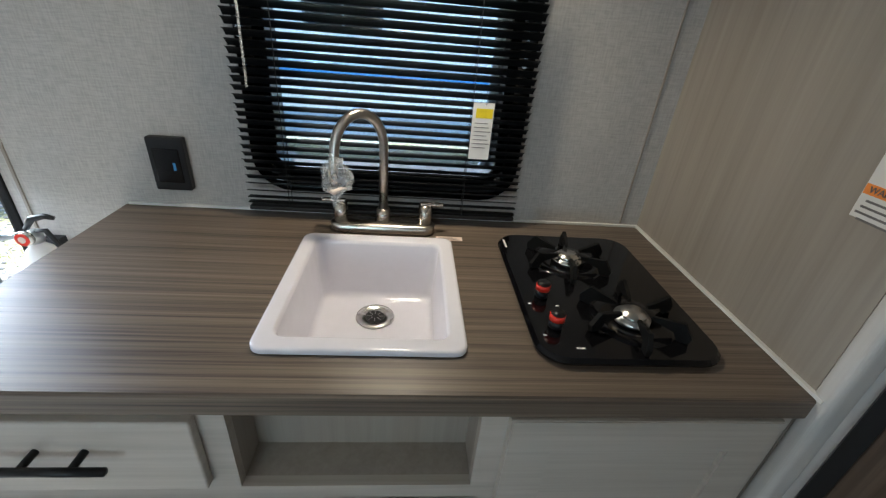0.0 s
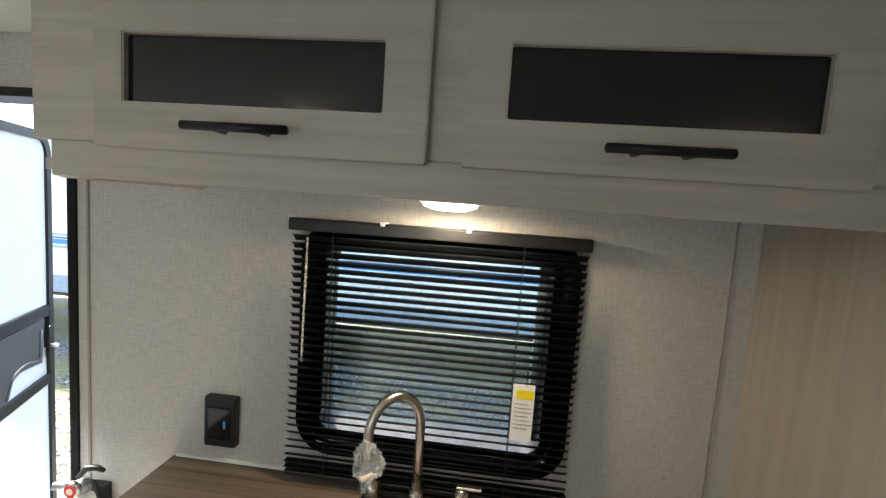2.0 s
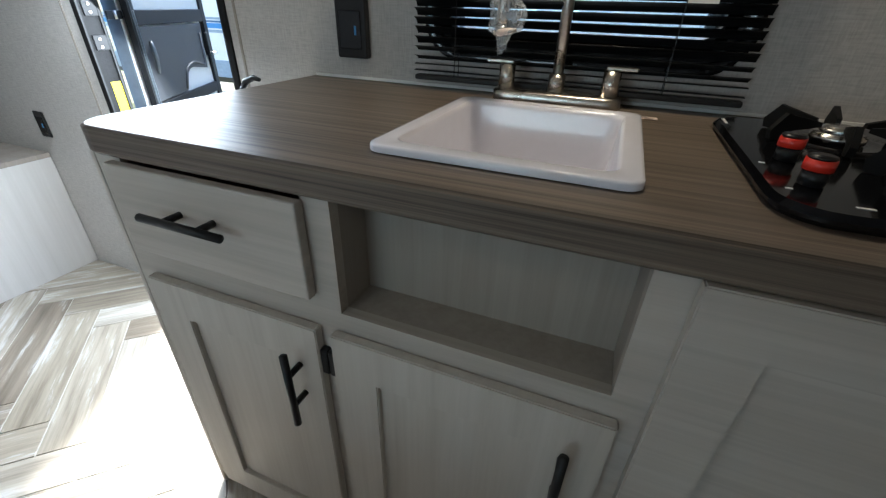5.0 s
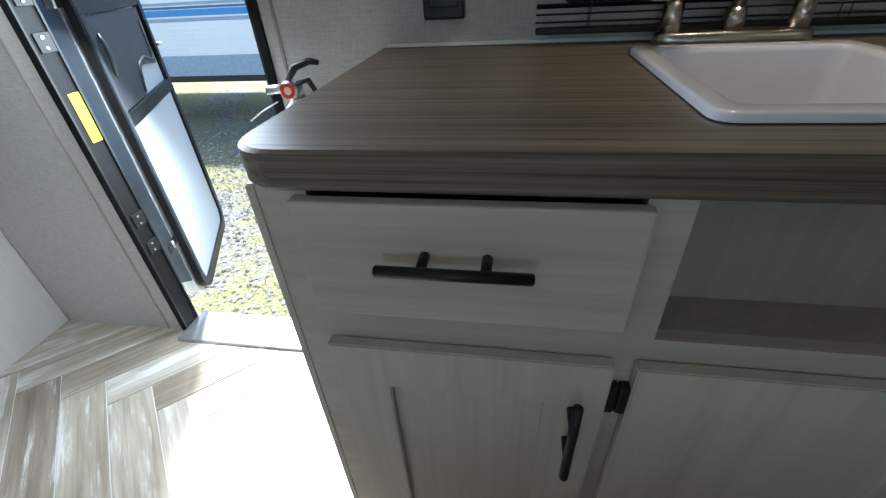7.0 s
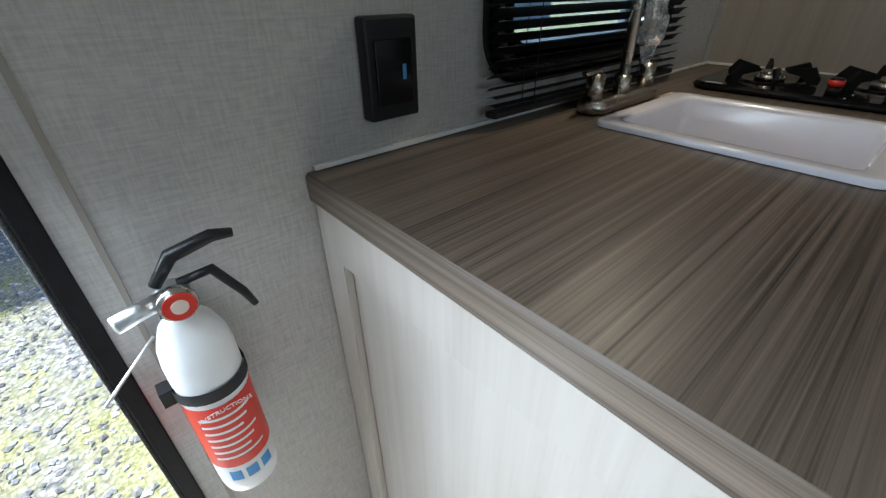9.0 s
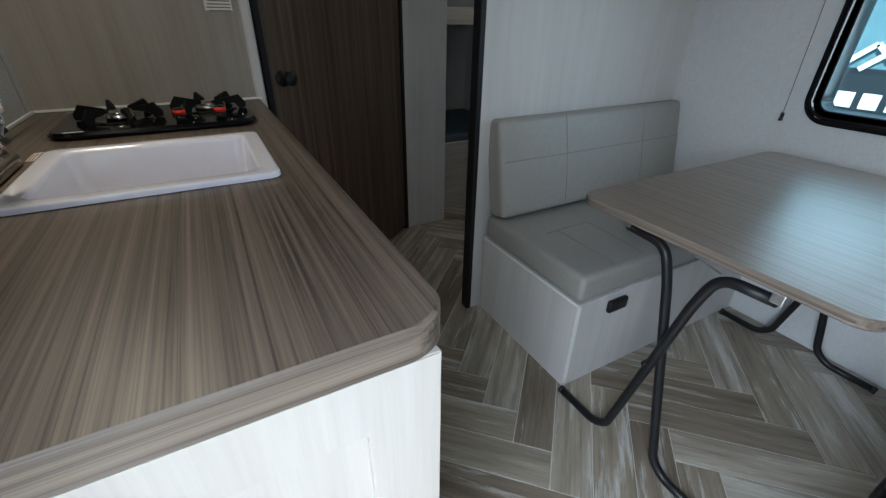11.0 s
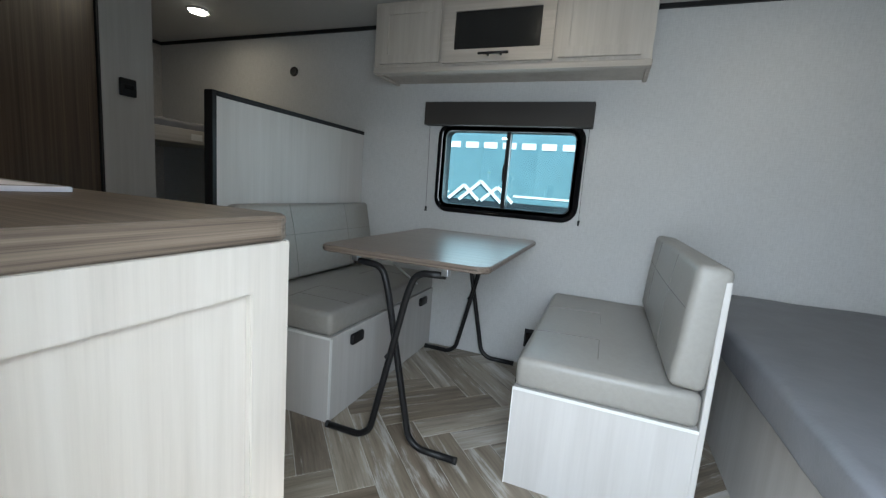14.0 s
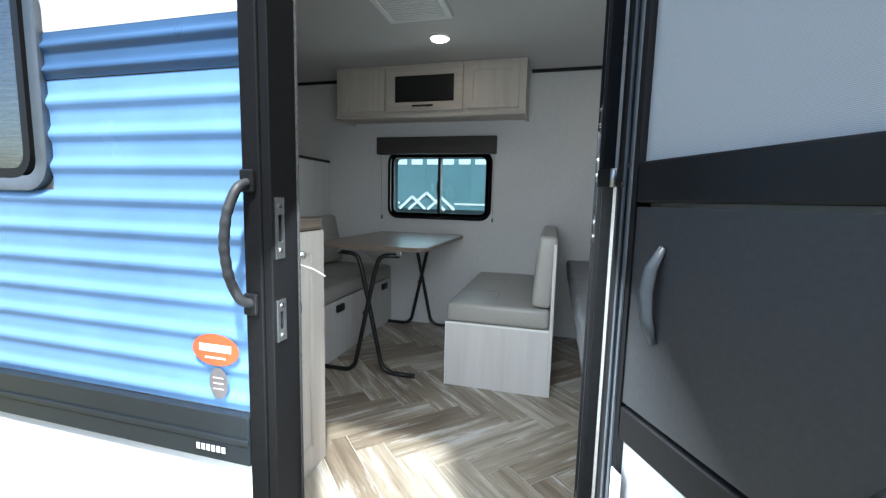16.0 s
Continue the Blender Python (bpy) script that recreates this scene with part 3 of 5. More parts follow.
# valance with pull cords over the dinette window
va = thing("window_valance", "dark brown fabric window valance with hanging cords", "valance", (0, 0, 0))
part("valance_box", box(-0.83, 0.112, YB + 0.001, YB + 0.06, 1.342, 1.47, 0.004), "valance_brown", va)
for x in (-0.815, 0.085):
    c = part("cord", tube([(x, YB + 0.03, 1.345), (x + 0.003, YB + 0.012, 1.1), (x, YB + 0.01, 0.86)], 0.0014, 6), "label_ink", va)
    part("bead", cyl(0.006, 0.018, (x, YB + 0.01, 0.855), seg=10), "black_satin", c)
    part("clip", box(x - 0.004, x + 0.004, YB + 0.002, YB + 0.02, 0.835, 0.845), "black_satin", c)

# black slat blind, one slat object each
bl = thing("window_blind", "black aluminium slat blind, half tilted open", "blind", (0, 0, 0))
part("headrail", box(-0.162, 0.492, -0.05, -0.016, 1.513, 1.54, 0.003), "black_satin", bl)
n_slats = 32
sl = bmesh.new()
prof = [(-0.0112, 0.0), (-0.0055, 0.0016), (0.0, 0.0021), (0.0055, 0.0016), (0.0112, 0.0)]
va_, vb_ = [], []
for s, c in prof:
    va_.append(sl.verts.new((-0.322, s, c)))
    vb_.append(sl.verts.new((0.322, s, c)))
ua_, ub_ = [sl.verts.new(v.co - Vector((0, 0, 0.0007))) for v in va_], [sl.verts.new(v.co - Vector((0, 0, 0.0007))) for v in vb_]
for i in range(4):
    sl.faces.new((va_[i], va_[i + 1], vb_[i + 1], vb_[i]))
    sl.faces.new((ua_[i], ub_[i], ub_[i + 1], ua_[i + 1]))
for i, j in ((0, 0), (4, 4)):
    sl.faces.new((va_[i], vb_[i], ub_[i], ua_[i]))
slat_me = bpy.data.meshes.new("slat")
sl.to_mesh(slat_me)
sl.free()
slat_me.materials.append(MATS["blind_black"])
for i in range(n_slats):
    s = new("slat", slat_me)
    s.parent = bl
    z = 1.497 - i * (1.497 - 0.985) / (n_slats - 3) if i < n_slats - 2 else 0.985 - (i - n_slats + 3) * 0.014
    tilt = -40 if i < n_slats - 4 else (-24 if i < n_slats - 2 else -6)
    s.matrix_local = pose(0.166 + random.uniform(-0.001, 0.001), -0.034, z, tilt + random.uniform(-2, 2), random.uniform(-0.25, 0.25), 0)
part("bottom_rail", box(-0.155, 0.489, -0.045, -0.022, 0.939, 0.95, 0.003), "black_satin", bl)
for x in (-0.06, 0.355):
    for y in (-0.0465, -0.0205):
        part("ladder_cord", tube([(x, y, 1.515), (x, y, 0.95)], 0.0009, 5), "black_satin", bl)
part("tilt_wand", tube([(-0.115, -0.052, 1.50), (-0.118, -0.055, 1.22)], 0.0028, 8), "plastic_bag", bl, "clear plastic tilt wand", True)
for x in (0.05, 0.235):
    part("bracket", box(x - 0.005, x + 0.005, -0.052, -0.016, 1.535, 1.543), "white_plastic", bl)
tagx = thing("hang_tag", "white paper warning tag with yellow band on the blind", "tag", (0.378, -0.056, 1.16))
part("paper", box(-0.023, 0.023, -0.0006, 0.0006, -0.062, 0.062), "label_white", tagx)
part("band", box(-0.016, 0.021, -0.0012, -0.0007, 0.03, 0.05), "label_yellow", tagx)
for i in range(7):
    part("print_line", box(-0.017, 0.012 + 0.004 * (i % 3), -0.0011, -0.0007, 0.018 - i * 0.009, 0.0195 - i * 0.009), "label_ink", tagx)
part("string", tube([(0.005, -0.001, 0.058), (0.004, 0.004, 0.09)], 0.0008, 5), "black_satin", tagx)

# ---------------------------------------------------------------- kitchen base cabinet
CZ, CY, CX0, CX1 = 0.92, -0.588, -0.468, 0.842
ct = thing("worktop", "brown wood-grain laminate worktop with rounded corner", "countertop", (0, 0, 0))


def worktop_outline(grow):
    x0, x1, y0, y1, r = CX0 - grow, CX1 - 0.002, CY - grow, -0.002, 0.05
    out = [(x1, y1), (x0, y1)]
    for k in range(9):
        a = radians(180 + 90 * k / 8)
        out.append((x0 + r + r * math.cos(a), y0 + r + r * math.sin(a)))
    return out + [(x1, y0)]


# top sheet with the sink cut out, and its rounded apron
SX0, SX1, SY0, SY1 = 0.012, 0.308, -0.498, -0.15
bm = bmesh.new()
for x0, x1, y0, y1 in ((CX0 + 0.05, SX0, CY + 0.05, -0.002), (SX1, CX1 - 0.002, CY + 0.05, -0.002), (SX0, SX1, SY1, -0.002), (SX0, SX1, CY + 0.05, SY0)):
    add_box(bm, x0, x1, y0, y1, CZ - 0.03, CZ - 0.0005)
part("core", bm, "counter_wood", ct)
outer = worktop_outline(0)
inset = [(min(max(x, CX0 + 0.05), CX1 - 0.002), max(min(y, -0.002), CY + 0.05)) for x, y in outer]
rim_pts = [(p, q) for p, q in zip(outer, inset)]
rings = []
for k, z in ((0.003, CZ - 0.042), (0, CZ - 0.038), (0, CZ - 0.004), (0.004, CZ - 0.0005)):
    rings.append([(x + (k if x < 0 else 0), y + (k if y < -0.3 else 0), z) for x, y in outer])
rings.append([(x, y, CZ - 0.0005) for x, y in inset])
eb = part("edge_band", loops([[(x, y, CZ - 0.042) for x, y in inset]] + rings, False, False), "counter_wood", ct)
eb.data.materials.append(MATS["counter_wood_y"])
for f in eb.data.polygons:
    if abs(f.normal.x) > abs(f.normal.y) and f.center.x < CX0 + 0.03:
        f.material_index = 1

kb = thing("kitchen_cabinet", "whitewashed wood base cabinet with black bar handles", "cabinet", (0, 0, 0))
FY = -0.555
for nm, r in (("side_panel", (-0.45, -0.432, FY, -0.004, 0.0, CZ - 0.043)), ("side_panel", (0.822, 0.84, FY, -0.004, 0.0, CZ - 0.043)), ("back_panel", (-0.432, 0.822, -0.02, -0.004, 0.0, CZ - 0.043)),
              ("bottom_board", (-0.432, 0.822, FY, -0.02, 0.04, 0.058)), ("toe_kick", (-0.432, 0.822, FY + 0.03, FY + 0.045, 0.0, 0.04))):
    part(nm, box(*r), "cabinet_wood_v", kb)
part("face_frame", boxes((-0.45, 0.84, FY - 0.018, FY, 0.872, 0.877), (-0.45, -0.395, FY - 0.018, FY, 0.04, 0.872), (-0.065, -0.022, FY - 0.018, FY, 0.04, 0.872), (0.345, 0.395, FY - 0.018, FY, 0.04, 0.872),
     (0.80, 0.84, FY - 0.018, FY, 0.04, 0.872), (-0.395, -0.065, FY - 0.018, FY, 0.655, 0.725), (-0.022, 0.345, FY - 0.018, FY, 0.645, 0.697), (-0.395, 0.8, FY - 0.018, FY, 0.04, 0.075)), "cabinet_wood", kb)
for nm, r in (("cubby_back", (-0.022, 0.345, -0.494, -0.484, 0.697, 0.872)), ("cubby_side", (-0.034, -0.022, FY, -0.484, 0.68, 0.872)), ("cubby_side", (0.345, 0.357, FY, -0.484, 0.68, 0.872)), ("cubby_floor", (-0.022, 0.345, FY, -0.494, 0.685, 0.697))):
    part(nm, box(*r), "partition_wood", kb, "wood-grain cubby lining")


def rect_frame(x0, x1, z0, z1, l, r, bt, tp, y0, y1):
    """A rectangular frame in one piece: outer edges, then the widths of its four bars."""
    o = [(x0, z0), (x1, z0), (x1, z1), (x0, z1)]
    i = [(x0 + l, z0 + bt), (x1 - r, z0 + bt), (x1 - r, z1 - tp), (x0 + l, z1 - tp)]
    rings = [[(x, y, z) for x, z in o] for y in (y0, y1)] + [[(x, y, z) for x, z in i] for y in (y1, y0)]
    bm = loops(rings + [rings[0]], False, False)
    bmesh.ops.remove_doubles(bm, verts=bm.verts, dist=1e-6)
    bmesh.ops.bevel(bm, geom=[e for e in bm.edges if len(e.link_faces) == 2 and e.calc_face_angle() > 1.2], offset=0.0018, segments=2, affect="EDGES")
    return bm


def shaker_door(parent, x0, x1, z0, z1, y, material, rail, label):
    d = part("door", rect_frame(x0, x1, z0, z1, rail, rail, rail, rail, y, y + 0.017), material, parent, label)
    part("panel", box(x0 + rail - 0.004, x1 - rail + 0.004, y + 0.009, y + 0.016, z0 + rail - 0.004, z1 - rail + 0.004), material, d)
    return d


def bar_handle(parent, x, y, z, length, vertical=False, posts=0.064):
    bm = bmesh.new()
    rot = (0, 0, 0) if vertical else (0, 90, 0)
    add_cyl(bm, 0.0062, length, (x, y - 0.03, z), rot, seg=16, bev=0.0015)
    for s in (-1, 1):
        p = (x, y - 0.015, z + s * posts / 2) if vertical else (x + s * posts / 2, y - 0.015, z)
        add_cyl(bm, 0.0055, 0.03, p, (90, 0, 0), seg=12)
    return part("handle", bm, "black_satin", parent, "black bar handle", True)


DY = FY - 0.018 - 0.018
d = part("drawer", box(-0.41, -0.06, DY, DY + 0.017, 0.72, 0.868, 0.003), "cabinet_wood", kb, "whitewashed drawer front")
bar_handle(d, -0.24, DY, 0.81, 0.155)
for x0, x1, hx in ((-0.41, -0.06, -0.10), (-0.035, 0.36, 0.31)):
    d = shaker_door(kb, x0, x1, 0.07, 0.665, DY, "cabinet_wood_v", 0.075, "whitewashed shaker door")
    bar_handle(d, hx, DY, 0.55, 0.155, True)
    for z in (0.15, 0.6):
        part("hinge", box(x1 - 0.002 if hx < 0 else x0 - 0.012, x1 + 0.012 if hx < 0 else x0 + 0.002, DY + 0.004, DY + 0.018, z - 0.025, z + 0.025, 0.003), "black_satin", d)
d = shaker_door(kb, 0.385, 0.81, 0.42, 0.8755, DY, "cabinet_wood", 0.07, "whitewashed panel below the cooktop")
d = shaker_door(kb, 0.385, 0.81, 0.07, 0.41, DY, "cabinet_wood", 0.07, "whitewashed shaker door")
# recessed end panel towards the doorway
bm = rect_frame(FY - 0.018, -0.004, 0, CZ - 0.043, 0.08, 0.058, 0.09, 0.077, -0.463, -0.4505)
for v in bm.verts:
    v.co = (v.co.y, v.co.x, v.co.z)
part("end_panel", bm, "cabinet_wood_v", kb, "whitewashed framed end panel")

# sink: rounded rim and bowl with sloping sides
sk = thing("sink", "white square drop-in plastic sink with steel drain", "sink", (0.16, -0.322, CZ))


def sring(w, dd, r, z, oy=0):
    return [(x, y + oy, z) for x, y in rounded(w, dd, r)]


part("bowl", loops([sring(0.330, 0.380, 0.022, 0.0008), sring(0.330, 0.380, 0.022, 0.007), sring(0.328, 0.378, 0.021, 0.0095), sring(0.322, 0.372, 0.02, 0.0105), sring(0.318, 0.368, 0.02, 0.0106),
      sring(0.280, 0.322, 0.02, 0.0106, -0.002), sring(0.276, 0.318, 0.02, 0.0100, -0.002), sring(0.270, 0.312, 0.02, 0.004, -0.002), sring(0.269, 0.311, 0.02, 0.002, -0.002), sring(0.249, 0.289, 0.024, -0.112, -0.002),
      sring(0.246, 0.286, 0.024, -0.118, -0.002), sring(0.236, 0.276, 0.024, -0.125, -0.002), sring(0.222, 0.262, 0.024, -0.1275, -0.002), sring(0.10, 0.10, 0.045, -0.131, 0.07), sring(0.079, 0.079, 0.039, -0.133, 0.07)], False, True), "sink_white", sk, smooth=True)
dr = part("drain", loops([[(r * math.cos(a), 0.07 + r * math.sin(a), z) for a in (2 * math.pi * k / 28 for k in range(28))] for r, z in ((0.042, -0.1305), (0.041, -0.1275), (0.032, -0.127), (0.028, -0.132), (0.024, -0.1325))], True, True), "steel", sk, "polished steel drain", True)
part("strainer", cyl(0.021, 0.003, (0, 0.07, -0.1308), seg=20), "black_satin", dr)
for k in range(8):
    part("spoke", box(-0.0015, 0.0015, -0.0005, 0.0005, -0.0005, 0.0005), "steel", dr).matrix_local = pose(0, 0.07, -0.1285, 0, 0, k * 45) @ pose(0.013, 0, 0) @ Matrix.Diagonal((4, 1.2, 1, 1))

# faucet
fc = thing("faucet", "brushed nickel gooseneck faucet with two lever handles", "faucet", (0.165, -0.085, CZ))
part("base_plate", slab(0.245, 0.055, 0.027, 0.0005, 0.024, edge=0.004), "nickel", fc, smooth=True)
part("collar", cyl(0.0155, 0.034, (0, 0, 0.04), bev=0.002), "nickel", fc, smooth=True)
top = [(0, 0, 0.05), (0, 0, 0.19)] + [(-0.047 + 0.047 * math.cos(radians(a)), -0.035 * (1 - math.cos(radians(a))) / 1.0, 0.20 + 0.075 * math.sin(radians(a))) for a in range(0, 181, 12)] + [(-0.097, -0.074, 0.165), (-0.098, -0.076, 0.135)]
part("spout", tube(top, 0.0102, 16), "nickel", fc, smooth=True)
part("aerator", cyl(0.0115, 0.016, (-0.098, -0.076, 0.128)), "steel", fc, smooth=True)
for s in (-1, 1):
    hb = part("handle", cyl(0.0155, 0.046, (s * 0.098, 0, 0.046), bev=0.0015), "nickel", fc, "nickel lever handle", True)
    part("lever", box(s * 0.098 - 0.042 if s < 0 else s * 0.098 - 0.012, s * 0.098 + 0.012 if s < 0 else s * 0.098 + 0.042, -0.006, 0.006, 0.07, 0.0765, 0.002), "nickel", hb)
bag = thing("plastic_bag", "clear crumpled plastic bag taped over the spout tip", "plastic bag", (0.07, -0.163, CZ + 0.145))
bm = bmesh.new()
bmesh.ops.create_icosphere(bm, subdivisions=4, radius=1)
for v in bm.verts:
    nz = noise.noise(v.co * 2.2) * 0.5 + noise.noise(v.co * 5.0) * 0.3
    neck = 0.45 if v.co.z < -0.35 else 1.0
    v.co = Vector((v.co.x * 0.026 * neck + 0.010 * (1 if v.co.x > 0 else 0.2) * max(0, 1 - abs(v.co.z)), v.co.y * 0.014, v.co.z * 0.052)) * (1 + nz * 0.55)
part("film", bm, "plastic_bag", bag)
part("tape", tube([(-0.012, 0, -0.02), (0.0, -0.013, -0.019), (0.014, 0, -0.016), (0.024, 0.0, -0.014)], [0.005, 0.006, 0.005, 0.002], 8), "label_pink", bag, "pinkish rubber band", True)
st = thing("worktop_sticker", "small pale printed sticker on the worktop", "sticker", (0.322, -0.117, CZ))
part("paper", box(-0.031, 0.031, -0.0095, 0.0095, 0.0004, 0.001), "label_pink", st)
for i in range(3):
    part("print_line", box(-0.026, 0.024 - 0.006 * i, -0.006 + i * 0.005, -0.0045 + i * 0.005, 0.0011, 0.0015), "label_ink", st)

# cooktop
ck = thing("cooktop", "glossy black two-burner gas cooktop with red knobs", "cooktop", (0.588, -0.318, CZ))
part("glass_top", slab(0.312, 0.425, 0.05, 0.0006, 0.016, edge=0.006), "black_gloss", ck, smooth=False)
for bx, by in ((-0.022, 0.085), (0.03, -0.112)):
    part("burner_well", loops([[(bx + r * math.cos(a), by + r * math.sin(a), z) for a in (2 * math.pi * k / 28 for k in range(28))] for r, z in ((0.07, 0.0162), (0.066, 0.0195), (0.05, 0.0175), (0.03, 0.0165))], False, True), "black_gloss", ck, smooth=True)
    bu = part("burner", cyl(0.031, 0.012, (bx, by, 0.023), bev=0.002), "steel", ck, "steel burner cap", True)
    part("cap", cyl(0.025, 0.009, (bx, by, 0.033), r2=0.022, bev=0.003), "steel", bu, smooth=True)
    for k in range(6):
        gr = bmesh.new()
        a = radians(20 + 60 * k)
        ca, sa = math.cos(a), math.sin(a)
        prof_ = [(0.092, 0.018), (0.094, 0.030), (0.078, 0.052), (0.070, 0.050), (0.030, 0.042), (0.029, 0.036), (0.066, 0.030), (0.075, 0.016)]
        l = [[gr.verts.new((bx + r * ca - s * (0.0028 + 0.02 * max(0, r - 0.03)) * sa, by + r * sa + s * (0.0028 + 0.02 * max(0, r - 0.03)) * ca, z)) for r, z in prof_] for s in (-1, 1)]
        for i in range(len(prof_)):
            j = (i + 1) % len(prof_)
            gr.faces.new((l[0][i], l[0][j], l[1][j], l[1][i]))
        gr.faces.new(l[0])
        gr.faces.new(list(reversed(l[1])))
        part("grate_finger", gr, "cast_iron", ck, "black cast grate")
for ky in (-0.045, -0.133):
    kn = part("knob", cyl(0.0118, 0.016, (-0.112, ky, 0.0242), bev=0.0015), "black_satin", ck, "black knob with red band", True)
    part("red_band", cyl(0.0132, 0.011, (-0.112, ky, 0.0375)), "red_paint", kn, smooth=True)
    part("cap", cyl(0.0124, 0.0035, (-0.112, ky, 0.0446), bev=0.001), "black_satin", kn, smooth=True)
for x, y, w in ((-0.14, -0.07, 0.006), (-0.135, -0.155, 0.006), (-0.085, -0.185, 0.014), (-0.09, -0.075, 0.006), (-0.142, 0.16, 0.004)):
    part("marking", box(x - w / 2, x + w / 2, y - (0.018 if w < 0.005 else 0.0016), y + (0.018 if w < 0.005 else 0.0016), 0.0161, 0.0167), "label_white", ck)

# warning label on the partition
wl = thing("warning_label", "tall white warning label with red and orange bars", "label", (0.8412, -0.52, 1.30), 0)
part("paper", box(-0.0008, 0, -0.037, 0.037, -0.125, 0.125), "label_white", wl)
turn = pose(0, 0, 0, 90, 0, -90)
for z, word, mt in ((0.118, "DANGER", "label_red"), (0.068, "WARNING", "label_orange"), (-0.005, "DANGER", "label_red"), (-0.085, "WARNING", "label_orange")):
    part("bar", box(-0.0014, -0.0008, -0.036, 0.036, z - 0.007, z + 0.007), mt, wl)
    words_on(wl, word, 0.012, pose(-0.0019, 0, z) @ turn, "label_ink" if "W" in word else "label_white")
    for i in range(4):
        part("print_line", box(-0.0014, -0.0008, -0.033, 0.026 + 0.003 * (i % 3), z - 0.0165 - i * 0.0085, z - 0.0135 - i * 0.0085), "label_ink", wl)

# power inlet plates
def outlet(name, label, x, y, z, w, h, ry, deep=0.022):
    th = thing(name, label, "outlet", (x, y, z), ry)
    part("cover", box(-w / 2, w / 2, -deep, 0, -h / 2, h / 2, 0.004), "black_satin", th)
    part("insert", box(-w * 0.36, w * 0.36, -deep - 0.003, -deep + 0.001, -h * 0.34, h * 0.3, 0.002), "black_gloss", th)
    part("indicator", box(w * 0.15, w * 0.22, -deep - 0.0036, -deep - 0.003, -h * 0.1, h * 0.05), "label_blue", th)
    return th


outlet("wall_outlet", "black covered outlet box on the kitchen wall", -0.331, -0.0005, 1.032, 0.08, 0.125, 0)
outlet("wall_outlet", "flat black wall outlet near the bed", -1.80, -0.0005, 0.64, 0.06, 0.10, 0, 0.008)
outlet("wall_outlet", "flat black wall outlet under the dinette window", -0.632, YB + 0.0005, 0.16, 0.075, 0.11, 180, 0.008)

# fire extinguisher on the wall between doorway and worktop
fe = thing("fire_extinguisher", "white fire extinguisher with red label and black strap", "fire extinguisher", (-0.655, -0.06, 0.535))


def turned(profile, seg=28, close=True):
    return loops([[(r * math.cos(a), r * math.sin(a), z) for a in (2 * math.pi * k / seg for k in range(seg))] for r, z in profile], close, close)


part("tank", turned([(0.030, 0.0), (0.037, 0.006), (0.0385, 0.02), (0.0385, 0.235), (0.036, 0.258), (0.027, 0.282), (0.016, 0.293), (0.013, 0.30)]), "tank_white", fe, smooth=True)
lb = part("label", turned([(0.039, 0.065), (0.039, 0.18)], close=False), "red_paint", fe, "red instruction label", True)
words_on(fe, "INSTRUCTIONS", 0.0085, pose(0, -0.0396, 0.172, 90, 0, 0), "label_white")


def curved_strip(r, a0, a1, z0, z1, n=10):
    """A thin strip wrapped on a cylinder."""
    bm = bmesh.new()
    vs = [[bm.verts.new((r * math.cos(radians(a0 + (a1 - a0) * k / n)), r * math.sin(radians(a0 + (a1 - a0) * k / n)), z)) for k in range(n + 1)] for z in (z0, z1)]
    for k in range(n):
        bm.faces.new((vs[0][k], vs[0][k + 1], vs[1][k + 1], vs[1][k]))
    return bm


for i in range(7):
    part("print_line", curved_strip(0.0394, -140, -50 - 12 * (i % 3), 0.158 - i * 0.0125, 0.162 - i * 0.0125), "label_white", lb)
part("lower_label", turned([(0.0389, 0.03), (0.0389, 0.064)], close=False), "label_white", fe, smooth=True)
for x in (-0.02, 0, 0.02):
    part("pictogram", curved_strip(0.0393, -90 + x * 1500 - 11, -90 + x * 1500 + 11, 0.036, 0.056), "label_blue", fe)
part("strap", turned([(0.041, 0.19), (0.0415, 0.192), (0.0415, 0.206), (0.041, 0.208)], close=False), "black_rubber", fe, "black rubber strap", True)
part("bracket", boxes((-0.02, 0.02, 0.037, 0.0585, 0.03, 0.29), (-0.052, -0.038, -0.01, 0.01, 0.188, 0.21)), "black_satin", fe)
vb = part("valve", cyl(0.017, 0.03, (0, 0, 0.315), bev=0.003), "zinc", fe, "zinc valve head", True)
part("nozzle", cyl(0.009, 0.05, (-0.03, -0.014, 0.322), (0, 90, 20)), "zinc", vb, smooth=True)
gg = part("gauge", cyl(0.0185, 0.014, (0, -0.024, 0.322), (90, 0, 0), bev=0.002), "steel", fe, "round pressure gauge", True)
part("dial", cyl(0.0155, 0.002, (0, -0.0315, 0.322), (90, 0, 0)), "red_paint", gg)
part("dial_face", cyl(0.008, 0.002, (0, -0.0325, 0.322), (90, 0, 0)), "label_pink", gg)
part("lever", tube([(-0.012, 0, 0.335), (0.01, 0, 0.362), (0.05, -0.01, 0.375), (0.07, -0.012, 0.372)], [0.006, 0.008, 0.007, 0.005], 10), "black_satin", fe, "black squeeze lever", True)
part("lever", tube([(0.008, 0, 0.33), (0.04, -0.01, 0.338), (0.062, -0.015, 0.30), (0.07, -0.015, 0.278)], [0.005, 0.006, 0.005, 0.004], 10), "black_satin", fe, smooth=True)
part("pull_tie", tube([(-0.03, -0.03, 0.30), (-0.06, -0.05, 0.285), (-0.085, -0.06, 0.268)], 0.0015, 6), "white_plastic", fe, "white plastic tie", True)

